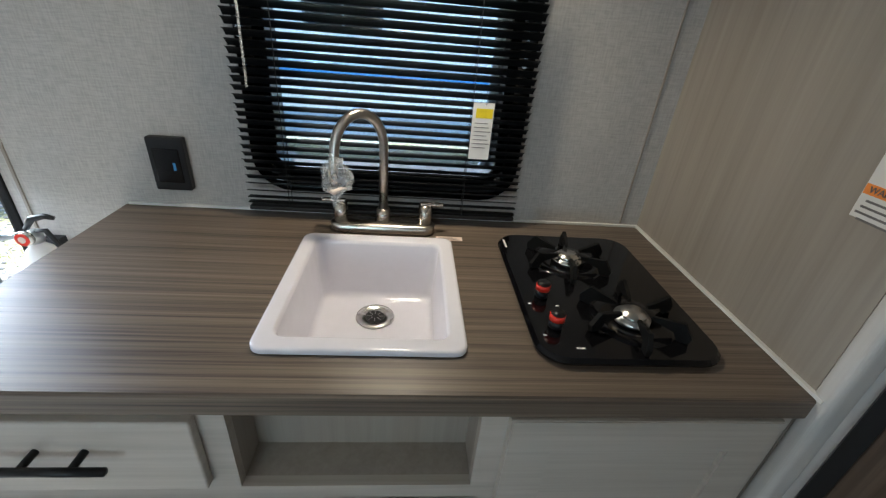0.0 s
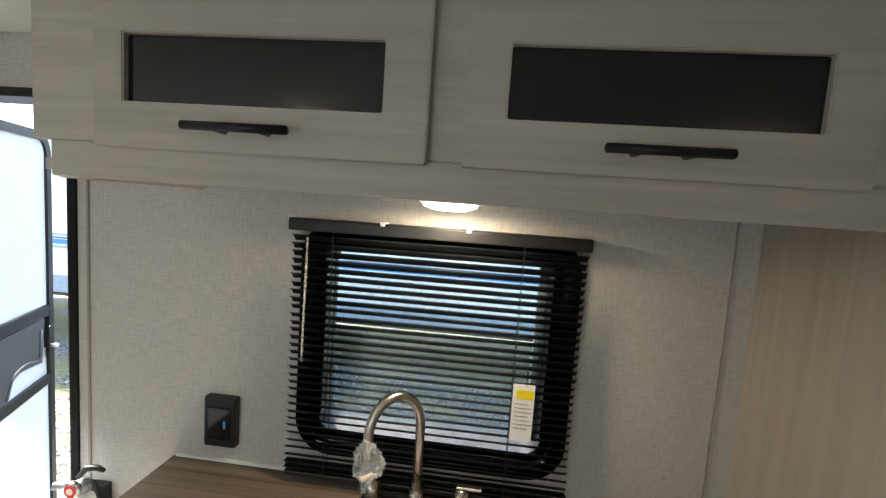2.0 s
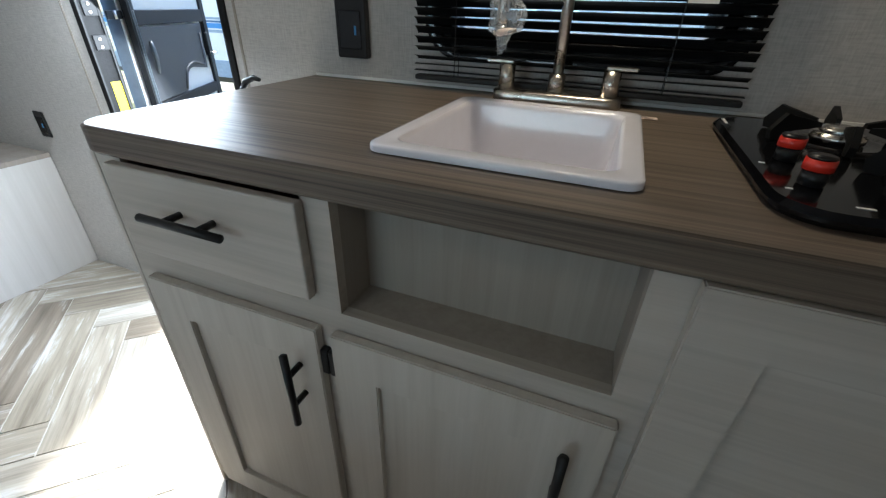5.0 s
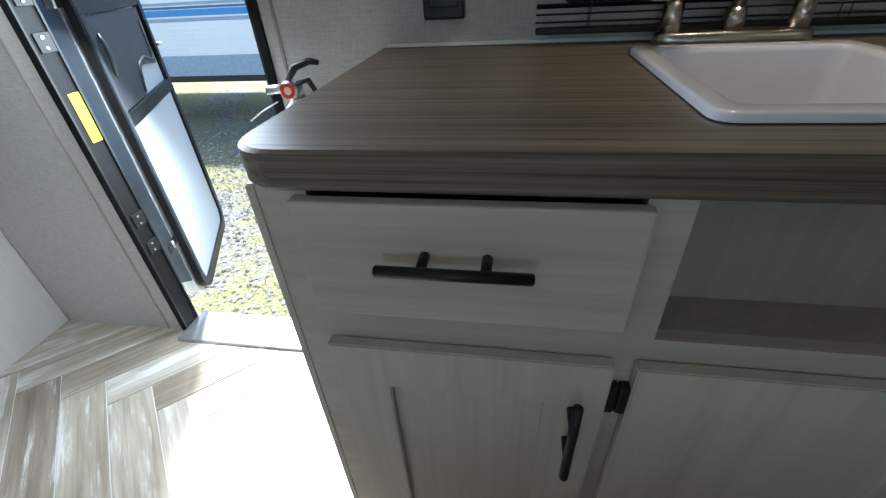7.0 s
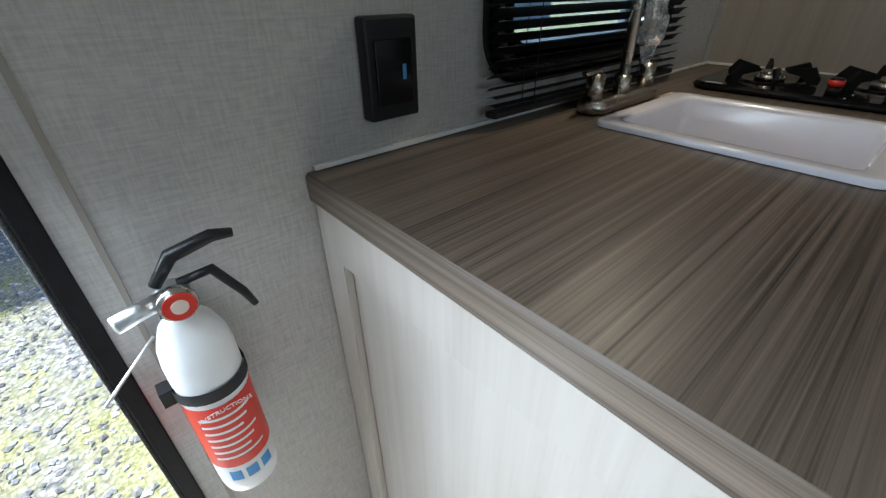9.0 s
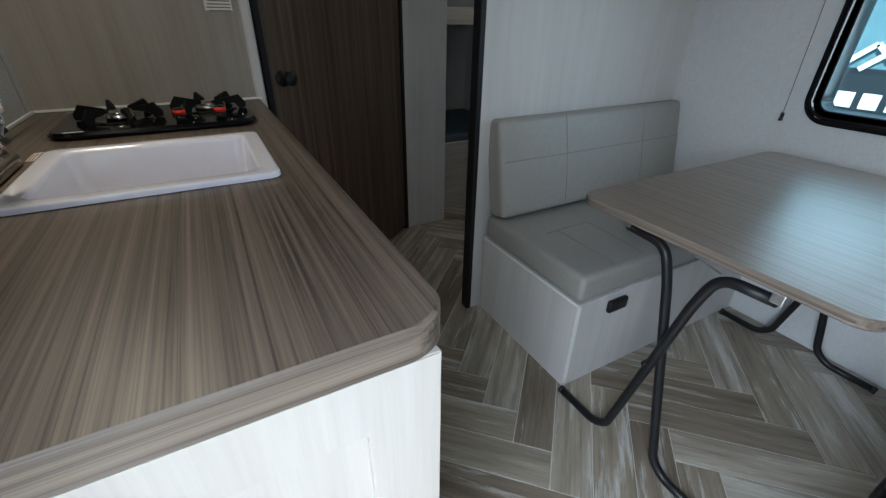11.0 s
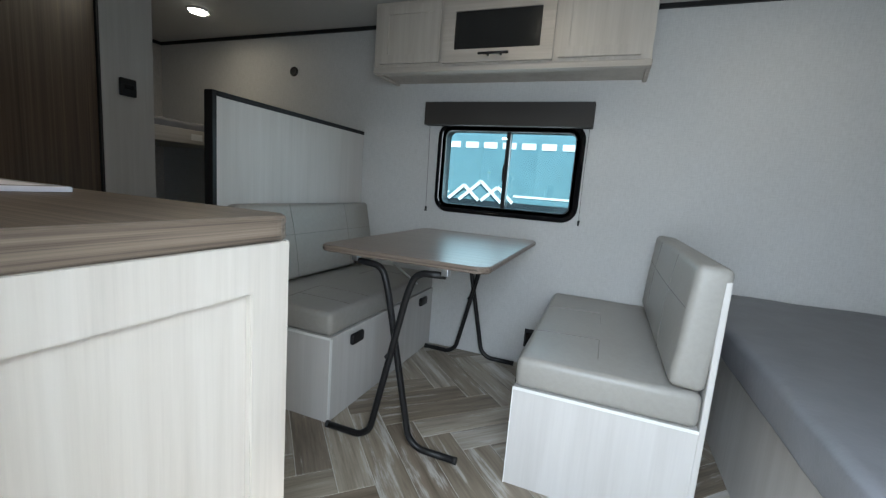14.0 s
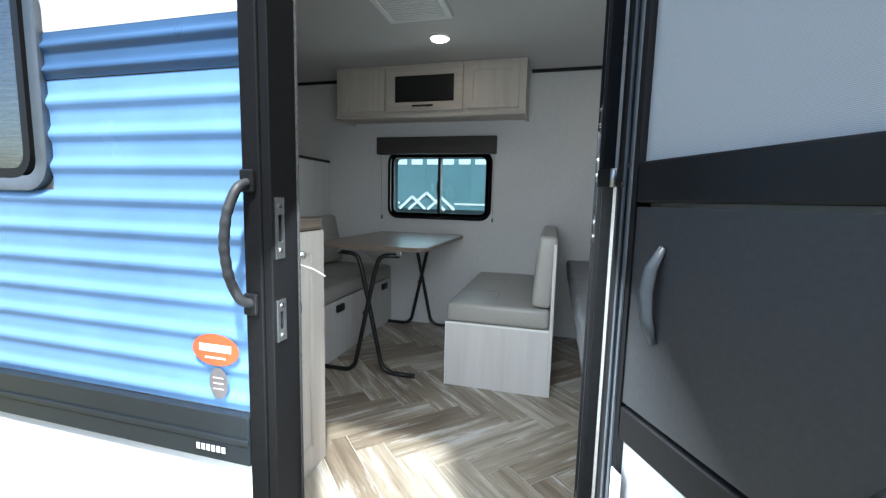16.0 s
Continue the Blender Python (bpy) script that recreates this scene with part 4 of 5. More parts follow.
# ---------------------------------------------------------------- overhead kitchen cabinet
uc = thing("overhead_cabinet", "whitewashed overhead cabinet with two dark panelled flip doors", "cabinet", (0, 0, 0))
UY = -0.325
part("carcass", boxes((-0.43, 0.84, UY, -0.003, 1.60, 1.618), (-0.40, -0.382, UY, -0.003, 1.618, ZC - 0.002), (0.822, 0.84, UY, -0.003, 1.618, ZC - 0.002)), "cabinet_wood", uc)
part("end_panel", slab(0.05, UY * -1 - 0.003, 0.02, 1.588, ZC - 0.001, (-0.405, UY / 2), 0.008), "cabinet_wood_v", uc, "rounded whitewashed end panel")
part("face_frame", boxes((-0.40, 0.84, UY - 0.018, UY, 1.59, 1.645), (-0.40, 0.84, UY - 0.018, UY, 1.885, ZC - 0.001), (-0.43, -0.30, UY - 0.018, UY, 1.645, 1.885), (0.17, 0.24, UY - 0.018, UY, 1.645, 1.885), (0.72, 0.84, UY - 0.018, UY, 1.645, 1.885), bev=0.003), "cabinet_wood", uc)
for x0, x1, p0, p1, hx in ((-0.31, 0.18, -0.263, 0.117, -0.075), (0.228, 0.735, 0.285, 0.672, 0.48)):
    bm = rect_frame(x0, x1, 1.638, 1.888, p0 - x0, x1 - p1, 0.065, 0.09, UY - 0.036, UY - 0.0185)
    d = part("door", bm, "cabinet_wood", uc, "whitewashed flip-up door")
    part("panel", box(p0 - 0.003, p1 + 0.003, UY - 0.026, UY - 0.02, 1.70, 1.80), "dark_panel", d, "dark acrylic inset panel")
    bar_handle(d, hx, UY - 0.036, 1.668, 0.15)
    for x in (x0 + 0.06, x1 - 0.06):
        part("hinge", box(x - 0.02, x + 0.02, UY - 0.034, UY - 0.016, 1.885, 1.893, 0.001), "black_satin", d)


# ---------------------------------------------------------------- round lights
def dome_light(name, label, x, y, z, r, power):
    th = thing(name, label, "light", (x, y, z))
    part("rim", turned([(r, 0.0), (r, -0.006), (r * 0.9, -0.009), (r * 0.86, -0.004)], close=False), "white_plastic", th, smooth=True)
    part("diffuser", turned([(r * 0.88, -0.003), (r * 0.8, -0.014), (r * 0.5, -0.021), (r * 0.05, -0.023)]), "lamp_glow", th, "glowing warm diffuser", True)
    l = new("bulb", bpy.data.lights.new("bulb", "AREA"))
    l.data.shape, l.data.size, l.data.energy, l.data.color = "DISK", r * 1.5, power, (1.0, 0.80, 0.56)
    l.location = (x, y, z - 0.028)
    return th


dome_light("cabinet_light", "small warm round light under the overhead cabinet", 0.2, -0.15, 1.60, 0.062, 0.55)
for x, y, pw in ((1.5, -1.95, 0.35), (-0.57, -1.67, 0.2), (-1.61, -1.75, 0.18)):
    dome_light("ceiling_light", "round warm recessed ceiling light", x, y, ZC, 0.062, pw)

# ceiling vent
vn = thing("ceiling_vent", "white square ceiling air vent with dark slots", "vent", (-0.55, -1.22, ZC))
part("frame", boxes((-0.17, 0.17, -0.17, -0.14, -0.022, 0), (-0.17, 0.17, 0.14, 0.17, -0.022, 0), (-0.17, -0.14, -0.14, 0.14, -0.022, 0), (0.14, 0.17, -0.14, 0.14, -0.022, 0), bev=0.004), "white_plastic", vn)
part("backing", box(-0.14, 0.14, -0.14, 0.14, -0.006, -0.001), "black_satin", vn)
for i in range(12):
    part("slat", box(-0.14, 0.14, -0.132 + i * 0.023, -0.122 + i * 0.023, -0.02, -0.008), "white_plastic", vn)

# ---------------------------------------------------------------- dinette
hw = thing("half_wall", "white wood-grain half wall with black edge trim", "half wall", (0, 0, 0), kind="structure")
part("panel", box(0.556, 0.594, YB + 0.001, -1.285, 0.0, 1.275), "white_wood_v", hw)
part("edge_trim", boxes((0.552, 0.598, -1.284, -1.262, 0, 1.297), (0.552, 0.598, YB + 0.002, -1.284, 1.276, 1.297), bev=0.003), "black_satin", hw, "black edge trim")


def cushion(name, w, dp, h, parent, seams, m, material="cushion_vinyl"):
    """Upholstered pad w x dp x h with rounded rims and stitched seams on its upper face."""
    bm = bmesh.new()
    add_box(bm, -w / 2, w / 2, -dp / 2, dp / 2, 0, h, min(0.022, h * 0.3), 4)
    bmesh.ops.subdivide_edges(bm, edges=[e for e in bm.edges if e.calc_length() > 0.2], cuts=30 if material == "mattress_blue" else 7, use_grid_fill=True)
    for v in bm.verts:
        if v.co.z > h * 0.6:
            k = (1 - (2 * v.co.x / w) ** 2) * (1 - (2 * v.co.y / dp) ** 2)
            v.co.z += 0.010 * max(0, k) + 0.002 * noise.noise(v.co * 9)
    if material == "mattress_blue":
        for v in bm.verts:
            side = 1.0 if max(abs(2 * v.co.x / w), abs(2 * v.co.y / dp)) > 0.93 else 0.25
            fold = noise.noise(Vector((v.co.x * 11 + v.co.z * 9, v.co.y * 11, v.co.z * 5))) + 0.6 * noise.noise(v.co * 27)
            v.co += Vector((0.008 * side * fold, 0.010 * side * fold, 0.006 * side * fold))
    p = part(name, bm, material, parent, smooth=True)
    p.matrix_local = m
    for x0, y0, x1, y1 in seams:
        n = 10
        pts_ = []
        for i in range(n + 1):
            x, y = x0 + (x1 - x0) * i / n, y0 + (y1 - y0) * i / n
            k = max(0, (1 - (2 * x / w) ** 2) * (1 - (2 * y / dp) ** 2))
            pts_.append((x, y, h + 0.010 * k - 0.0002))
        part("seam", tube(pts_, 0.0016, 6), "cushion_seam", p)
    return p


BL = 1.035       # bench length along the wall
b1 = thing("dinette_bench", "white wood-grain dinette bench with grey vinyl cushions", "bench", (0, YB + 0.004, 0), group="dinette benches")
for nm, r in (("front_panel", (0.0, 0.018, 0, BL, 0.0, 0.36)), ("end_panel", (0.018, 0.545, BL - 0.018, BL, 0.0, 0.36)), ("seat_board", (0.018, 0.545, 0, BL - 0.018, 0.342, 0.36))):
    part(nm, box(*r), "white_wood_v", b1)
part("edge_strip", boxes((-0.003, 0.548, BL, BL + 0.003, 0.352, 0.362), (-0.003, 0.0, BL - 0.012, BL + 0.003, 0.0, 0.352)), "white_caulk", b1)
for y in (BL - 0.18, 0.16):
    lk = part("latch", box(-0.02, 0.0, y - 0.045, y + 0.045, 0.288, 0.336, 0.009, 3), "black_satin", b1, "black plastic latch", True)
cushion("seat", 0.545, BL, 0.10, b1, [(-0.25, 0.21, 0.02, 0.21), (0.02, 0.21, 0.02, 0.42), (0.02, -0.30, 0.02, -0.12), (-0.25, -0.30, 0.02, -0.30), (-0.25, 0.36, 0.02, 0.36)], pose(0.272, BL / 2, 0.361))
cushion("backrest", 0.375, BL, 0.10, b1, [(-0.18, 0.2, 0.18, 0.2), (-0.18, -0.25, 0.18, -0.25), (0.03, -0.5, 0.03, 0.5)], pose(0.528, BL / 2, 0.462, 0, -79, 0) @ pose(0.19, 0, 0))
b2 = thing("dinette_bench", "white wood-grain dinette bench with tall back panel beside the bed", "bench", (-1.29, YB + 0.004, 0), group="dinette benches")
for nm, r in (("front_panel", (0.537, 0.555, 0, BL, 0.0, 0.35)), ("end_panel", (0.018, 0.537, BL - 0.018, BL, 0.0, 0.35)), ("seat_board", (0.018, 0.537, 0, BL - 0.018, 0.332, 0.35))):
    part(nm, box(*r), "white_wood_v", b2)
part("edge_strip", boxes((0.018, 0.558, BL, BL + 0.003, 0.342, 0.352), (0.555, 0.558, BL - 0.012, BL + 0.003, 0.0, 0.342)), "white_caulk", b2)
part("back_panel", boxes((0.0, 0.018, 0, BL, 0.0, 0.79), (0.0, 0.018, 0, BL - 0.03, 0.79, 0.812), bev=0.004), "white_wood_v", b2)
for y in (BL - 0.18, 0.16):
    part("latch", box(0.555, 0.575, y - 0.045, y + 0.045, 0.278, 0.326, 0.009, 3), "black_satin", b2, "black plastic latch", True)
cushion("seat", 0.535, BL, 0.105, b2, [(0.02, 0.21, 0.25, 0.21), (0.02, 0.21, 0.02, 0.40), (0.02, -0.18, 0.02, 0.0), (0.02, -0.18, 0.25, -0.18)], pose(0.287, BL / 2, 0.351))
cushion("backrest", 0.365, BL, 0.095, b2, [(-0.17, 0.2, 0.17, 0.2), (-0.17, -0.25, 0.17, -0.25), (-0.05, -0.5, -0.05, 0.5)], pose(0.02, BL / 2, 0.458, 0, 86, 0) @ pose(-0.185, 0, 0))

tb = thing("dinette_table", "wood-grain laminate table on crossed black tube legs", "table", (-0.288, -1.785, 0))
part("tabletop", slab(0.665, 0.99, 0.05, 0.715, 0.739, edge=0.004), "table_wood", tb)
part("edge_band", loops([[(x, y, z) for x, y in rounded(0.667, 0.992, 0.051)] for z in (0.724, 0.73)], False, False), "counter_wood", tb)
for y in (0.465, -0.50):
    for s in (1, -1):
        yy = y + s * 0.013
        path = fillet([(s * 0.262, yy, 0.016), (s * 0.12, yy, 0.016), (s * 0.075, yy, 0.05), (-s * 0.045, yy, 0.60), (-s * 0.075, yy, 0.685), (-s * 0.185, yy, 0.69)], 0.055, 8)
        lg = part("leg", tube(path, 0.0125, 14), "black_satin", tb, "black steel tube leg", True)
        part("end_cap", cyl(0.0135, 0.012, (s * 0.266, yy, 0.016), (0, 90, 0)), "black_rubber", lg, smooth=True)
        part("bracket", box(-s * 0.185 - 0.012, -s * 0.185 + 0.012, yy - 0.014, yy + 0.014, 0.69, 0.7145, 0.002), "zinc", lg)
    part("pivot", cyl(0.009, 0.05, (0.015, y, 0.36), (90, 0, 0)), "black_satin", tb, smooth=True)
part("brace", tube([(0.03, 0.45, 0.70), (0.0, 0.30, 0.60)], 0.004, 8), "zinc", tb)

# overhead cabinet above the dinette
oc = thing("overhead_cabinet", "whitewashed overhead cabinet with a dark glass centre door", "cabinet", (0, 0, 0))
OY = -2.105
part("carcass", boxes((-1.045, 0.33, YB + 0.002, OY, 1.585, 1.60), (-1.045, -1.03, YB + 0.002, OY, 1.60, ZC - 0.002), (0.315, 0.33, YB + 0.002, OY, 1.60, ZC - 0.002)), "cabinet_wood_v", oc)
part("bottom_moulding", boxes((-1.05, 0.335, OY - 0.03, OY + 0.02, 1.572, 1.60), (-1.05, -1.03, YB + 0.002, OY - 0.03, 1.572, 1.584), (0.315, 0.335, YB + 0.002, OY - 0.03, 1.572, 1.584), bev=0.004), "cabinet_wood", oc)
part("face_frame", boxes((-1.045, 0.33, OY, OY + 0.018, 1.60, 1.622), (-1.045, 0.33, OY, OY + 0.018, 1.90, ZC - 0.002), (-1.045, -0.99, OY, OY + 0.018, 1.622, 1.90), (-0.66, -0.61, OY, OY + 0.018, 1.622, 1.90), (-0.08, -0.04, OY, OY + 0.018, 1.622, 1.90), (0.28, 0.33, OY, OY + 0.018, 1.622, 1.90)), "cabinet_wood_v", oc)


for x0, x1 in ((-1.0, -0.65), (-0.055, 0.29)):
    d = part("door", rect_frame(x0, x1, 1.615, 1.905, 0.045, 0.045, 0.045, 0.045, OY + 0.0185, OY + 0.0355), "cabinet_wood_v", oc, "fixed whitewashed panel")
    part("panel", box(x0 + 0.045, x1 - 0.045, OY + 0.019, OY + 0.027, 1.66, 1.86), "cabinet_wood_v", d)
d = part("door", rect_frame(-0.625, -0.072, 1.607, 1.91, 0.062, 0.062, 0.062, 0.062, OY + 0.022, OY + 0.039), "cabinet_wood", oc, "whitewashed flip-up door")
part("panel", box(-0.566, -0.131, OY + 0.024, OY + 0.03, 1.667, 1.85), "dark_panel", d, "dark glass inset panel")
hd = bar_handle(d, 0, 0, 0, 0.15)
hd.matrix_local = pose(-0.35, OY + 0.039, 1.637, 0, 0, 180)

# thermostat, speaker grille
tm = thing("thermostat", "small black thermostat on the white panel", "thermostat", (1.4548, -1.50, 1.37), -90)
part("case", box(-0.04, 0.04, -0.022, 0, -0.045, 0.045, 0.008, 3), "black_satin", tm)
part("display", box(-0.022, 0.022, -0.0235, -0.0215, -0.008, 0.012), "black_gloss", tm)
gr_ = thing("wall_port", "round black wall port high on the wall", "wall port", (1.13, YB, 1.68))
part("ring", turned([(0.032, 0), (0.03, 0.008), (0.022, 0.01), (0.018, 0.004)]), "black_satin", gr_, smooth=True)
gr_.matrix_world = pose(1.13, YB + 0.0005, 1.68, -90, 0, 0)

# ---------------------------------------------------------------- bunks behind the half wall
for nm, z, lab in (("bunk_bed", 1.135, "upper bunk with pale wood board and thin mattress"), ("bunk_bed", 0.36, "lower bunk with pale wood board and dark teal mattress")):
    bk = thing(nm, lab, "bunk bed", (0, 0, 0), group="bunk beds")
    part("board", box(1.60, 1.622, YB + 0.002, -1.388, z, z + 0.09 if z > 1 else z + 0.10, 0.004), "bunk_wood", bk)
    part("platform", box(1.622, XR - 0.002, YB + 0.002, -1.388, z, z + 0.02), "bunk_wood", bk)
    cushion("mattress", XR - 1.64, 0.96, 0.12, bk, [], pose((XR + 1.63) / 2, (YB - 1.388) / 2, z + 0.021), "mattress_dark" if z < 1 else "mattress_blue")
    if z < 1:
        part("base_panel", box(1.61, 1.622, YB + 0.002, -1.388, 0.0, z), "bunk_wood", bk)
    else:
        part("label_plate", box(1.598, 1.6, -2.05, -1.97, z + 0.025, z + 0.065), "label_white", bk)

# ---------------------------------------------------------------- front bed
bed = thing("bed", "front bed with blue-grey mattress on a pale wood base", "bed", (0, 0, 0))
for nm, r in (("end_panel", (-2.85, -1.47, -0.60, -0.582, 0, 0.468)), ("side_panel", (-1.488, -1.47, YB + 0.004, -0.60, 0, 0.468)), ("platform", (-2.85, -1.488, YB + 0.004, -0.60, 0.45, 0.468))):
    part(nm, box(*r), "white_wood_v", bed)
part("corner_strip", box(-1.486, -1.462, -0.60, -0.574, 0.0, 0.468, 0.004), "white_caulk", bed)
cushion("mattress", 1.49, 1.81, 0.115, bed, [], pose(-2.12, -1.45, 0.469), "mattress_blue")
part("foot_strip", box(-2.8, -1.49, -0.581, -0.574, 0.445, 0.468), "black_satin", bed, "black strip under the mattress foot")
nb = thing("bedside_ledge", "low pale wood ledge box beside the doorway wall", "ledge", (0, 0, 0))
part("ledge_top", box(-2.86, -1.85, -0.52, -0.003, 0.50, 0.52, 0.002), "partition_wood", nb, "wood-grain ledge top")
part("ledge_front", box(-1.866, -1.85, -0.52, -0.003, 0, 0.50), "white_wood_v", nb)
part("ledge_side", box(-2.86, -1.866, -0.524, -0.51, 0, 0.50), "white_wood_v", nb)
sh = thing("front_shelf", "pale wood overhead shelf above the bed", "shelf", (0, 0, 0))
part("fascia", box(-2.24, -2.215, YB + 0.003, -0.003, 1.575, 1.70, 0.008), "bunk_wood", sh)
part("shelf_board", box(-2.86, -2.24, YB + 0.003, -0.003, 1.575, 1.595), "bunk_wood", sh)
pr = [(-2.86, 1.60), (-2.75, 1.66), (-2.6, 1.78), (-2.45, 1.87), (-2.25, 1.915), (-2.08, 1.928)]
bm = bmesh.new()
cr = [[bm.verts.new((x + o, y, z + o2)) for x, z in pr] for y in (YB + 0.003, -0.003) for o, o2 in ((0, 0), (-0.004, 0.004))]
for a, b in ((0, 2), (1, 3)):
    for i in range(len(pr) - 1):
        bm.faces.new((cr[a][i], cr[a][i + 1], cr[b][i + 1], cr[b][i]))
tagged(link("ceiling_curve", bm, "wall_vinyl", True), "curved front ceiling panel above the shelf", "ceiling", kind="structure")

# ---------------------------------------------------------------- outside of this trailer
GZ = -0.66


def corrugated(x0, x1, z0, z1, y, period, depth):
    """Aluminium siding: rolled waves along x, between two heights."""
    bm = bmesh.new()
    n = max(2, int((z1 - z0) / period * 10))
    prev = None
    for i in range(n + 1):
        z = z0 + (z1 - z0) * i / n
        f = ((z - 0.54) / period) % 1.0
        k = depth * (0.5 - 0.5 * math.cos(2 * math.pi * min(1, f / 0.62))) if f < 0.62 else 0.0
        row = [bm.verts.new((x, y + k, z)) for x in (x0, x1)]
        if prev:
            bm.faces.new((prev[0], prev[1], row[1], row[0]))
        prev = row
    return bm


body = thing("trailer_siding", "blue corrugated aluminium trailer side with white and black bands", "trailer siding", (0, 0, 0), kind="structure")
runs = [(DX1 + 0.046, -0.155), (0.435, XR + 0.06)]
for x0, x1 in runs + [(XF - 0.06, DX0 - 0.046)]:
    part("blue_siding", corrugated(x0, x1, 0.54, 1.235, 0.064, 0.0695, 0.0075), "skin_blue", body, "blue corrugated siding", True)
    part("navy_siding", corrugated(x0, x1, 1.237, 1.335, 0.066, 0.05, 0.008), "skin_navy", body, "dark blue siding band", True)
    part("white_siding", corrugated(x0, x1, 1.337, 2.02, 0.064, 0.14, 0.006), "skin_white", body, "white siding", True)
part("blue_siding", corrugated(-0.155, 0.435, 0.54, 0.995, 0.064, 0.0695, 0.0075), "skin_blue", body, smooth=True)
part("white_siding", corrugated(-0.155, 0.435, 1.53, 2.02, 0.064, 0.14, 0.006), "skin_white", body, smooth=True)
for x0, x1 in ((DX1 + 0.046, XR + 0.06), (XF - 0.06, DX0 - 0.046)):
    part("black_rail", boxes((x0, x1, 0.062, 0.084, 0.43, 0.538), (x0, x1, 0.084, 0.088, 0.475, 0.49), bev=0.003), "skin_dark", body, "black belt rail")
# white skirt with the wheel arch cut away
bm = bmesh.new()
xs = [DX1 + 0.046 + i * (XR + 0.06 - DX1 - 0.046) / 60 for i in range(61)]
low = [max(-0.12, -0.33 + math.sqrt(max(0, 0.43 ** 2 - (x - 0.98) ** 2))) if abs(x - 0.98) < 0.43 else -0.12 for x in xs]
for (xa, la), (xb, lb_) in zip(zip(xs, low), zip(xs[1:], low[1:])):
    f = [bm.verts.new(p) for p in ((xa, 0.07, la), (xb, 0.07, lb_), (xb, 0.07, 0.428), (xa, 0.07, 0.428))]
    g = [bm.verts.new(v.co - Vector((0, 0.006, 0))) for v in f]
    bm.faces.new(f)
    bm.faces.new(list(reversed(g)))
    bm.faces.new((f[0], g[0], g[1], f[1]))
bmesh.ops.remove_doubles(bm, verts=bm.verts, dist=1e-5)
part("skirt", bm, "skin_white", body, "white lower skirt")
part("skirt", box(XF - 0.06, DX0 - 0.046, 0.062, 0.07, -0.12, 0.428), "skin_white", body)
part("underbody", boxes((XF - 0.05, XR + 0.05, YB - 0.05, 0.055, -0.14, -0.062), (XF, XR, -1.9, -1.8, -0.26, -0.14), (XF, XR, -0.5, -0.4, -0.26, -0.14)), "skin_dark", body, "dark chassis under the floor")
part("bracket", box(-0.30, -0.16, 0.07, 0.12, 0.05, 0.09, 0.004), "frame_grey", body)
dec = part("decal", loops([[(0.058 * math.cos(a), y, 0.034 * math.sin(a)) for a in (2 * math.pi * k / 32 for k in range(32))] for y in (0, 0.001)]), "orange_oval", body, "orange oval sticker")
dec.matrix_local = pose(-0.60, 0.0775, 0.672)
part("bar", box(-0.64, -0.56, 0.0788, 0.0794, 0.668, 0.684), "label_white", dec).matrix_local = pose(-0.60, 0.0775, 0.672).inverted()
part("bar", box(-0.625, -0.575, 0.0788, 0.0794, 0.653, 0.657), "label_white", dec).matrix_local = pose(-0.60, 0.0775, 0.672).inverted()
seal = part("decal", loops([[(0.023 * math.cos(a), y, 0.034 * math.sin(a)) for a in (2 * math.pi * k / 32 for k in range(32))] for y in (0, 0.001)]), "label_ink", body, "black and gold oval seal")
seal.matrix_local = pose(-0.605, 0.0775, 0.60)
for z in (0.588, 0.60, 0.612):
    part("bar", box(-0.618, -0.592, 0.0787, 0.0793, z - 0.0012, z + 0.0012), "label_pink", seal).matrix_local = pose(-0.605, 0.0775, 0.60).inverted()
part("model_mark", boxes(*[(-0.625 + i * 0.013, -0.616 + i * 0.013, 0.0885, 0.0892, 0.452, 0.466) for i in range(6)]), "label_white", body, "small white model code bars")
gh = thing("grab_handle", "dark grey moulded grab handle beside the doorway", "grab handle", (0, 0, 0))
grip_line = fillet([(-0.70, 0.075, 1.02), (-0.70, 0.115, 1.01), (-0.692, 0.135, 0.96), (-0.688, 0.14, 0.90), (-0.692, 0.135, 0.84), (-0.70, 0.115, 0.79), (-0.70, 0.075, 0.78)], 0.02)
grip_line = [p.lerp(q, k / 4) for p, q in zip(grip_line, grip_line[1:]) for k in range(4)] + grip_line[-1:]
part("grip", tube(grip_line, [0.0092 + (0.0005 * math.sin(p.z * 2 * math.pi / 0.024) if 0.83 < p.z < 0.97 else 0) for p in grip_line], 12), "slide_plastic", gh, smooth=True)
for z in (1.02, 0.78):
    part("foot", box(-0.715, -0.684, 0.0825, 0.092, z - 0.022, z + 0.022, 0.004), "black_satin", gh)


def wheel(x, y, z, r, parent_name="wheel", label="black trailer tyre on a steel rim"):
    w = thing(parent_name, label, "wheel", (x, y, z), group="trailer wheels")
    ty = part("tyre", turned([(r * 0.56, -0.09), (r * 0.8, -0.1), (r * 0.95, -0.095), (r, -0.07), (r, 0.07), (r * 0.95, 0.095), (r * 0.8, 0.1), (r * 0.56, 0.09)], 40), "tyre", w, smooth=True)
    rm = part("rim", turned([(r * 0.58, 0.092), (r * 0.55, 0.1), (r * 0.5, 0.07), (r * 0.3, 0.06), (r * 0.2, 0.085), (r * 0.05, 0.09)], 40), "alu", w, "grey spoked steel rim", True)
    for k in range(8):
        part("rim_hole", cyl(r * 0.065, 0.01, (r * 0.4 * math.cos(k * math.pi / 4), r * 0.4 * math.sin(k * math.pi / 4), 0.066), seg=12), "black_rubber", rm)
    w.matrix_world = pose(x, y, z, -90, 0, 0)
    return w


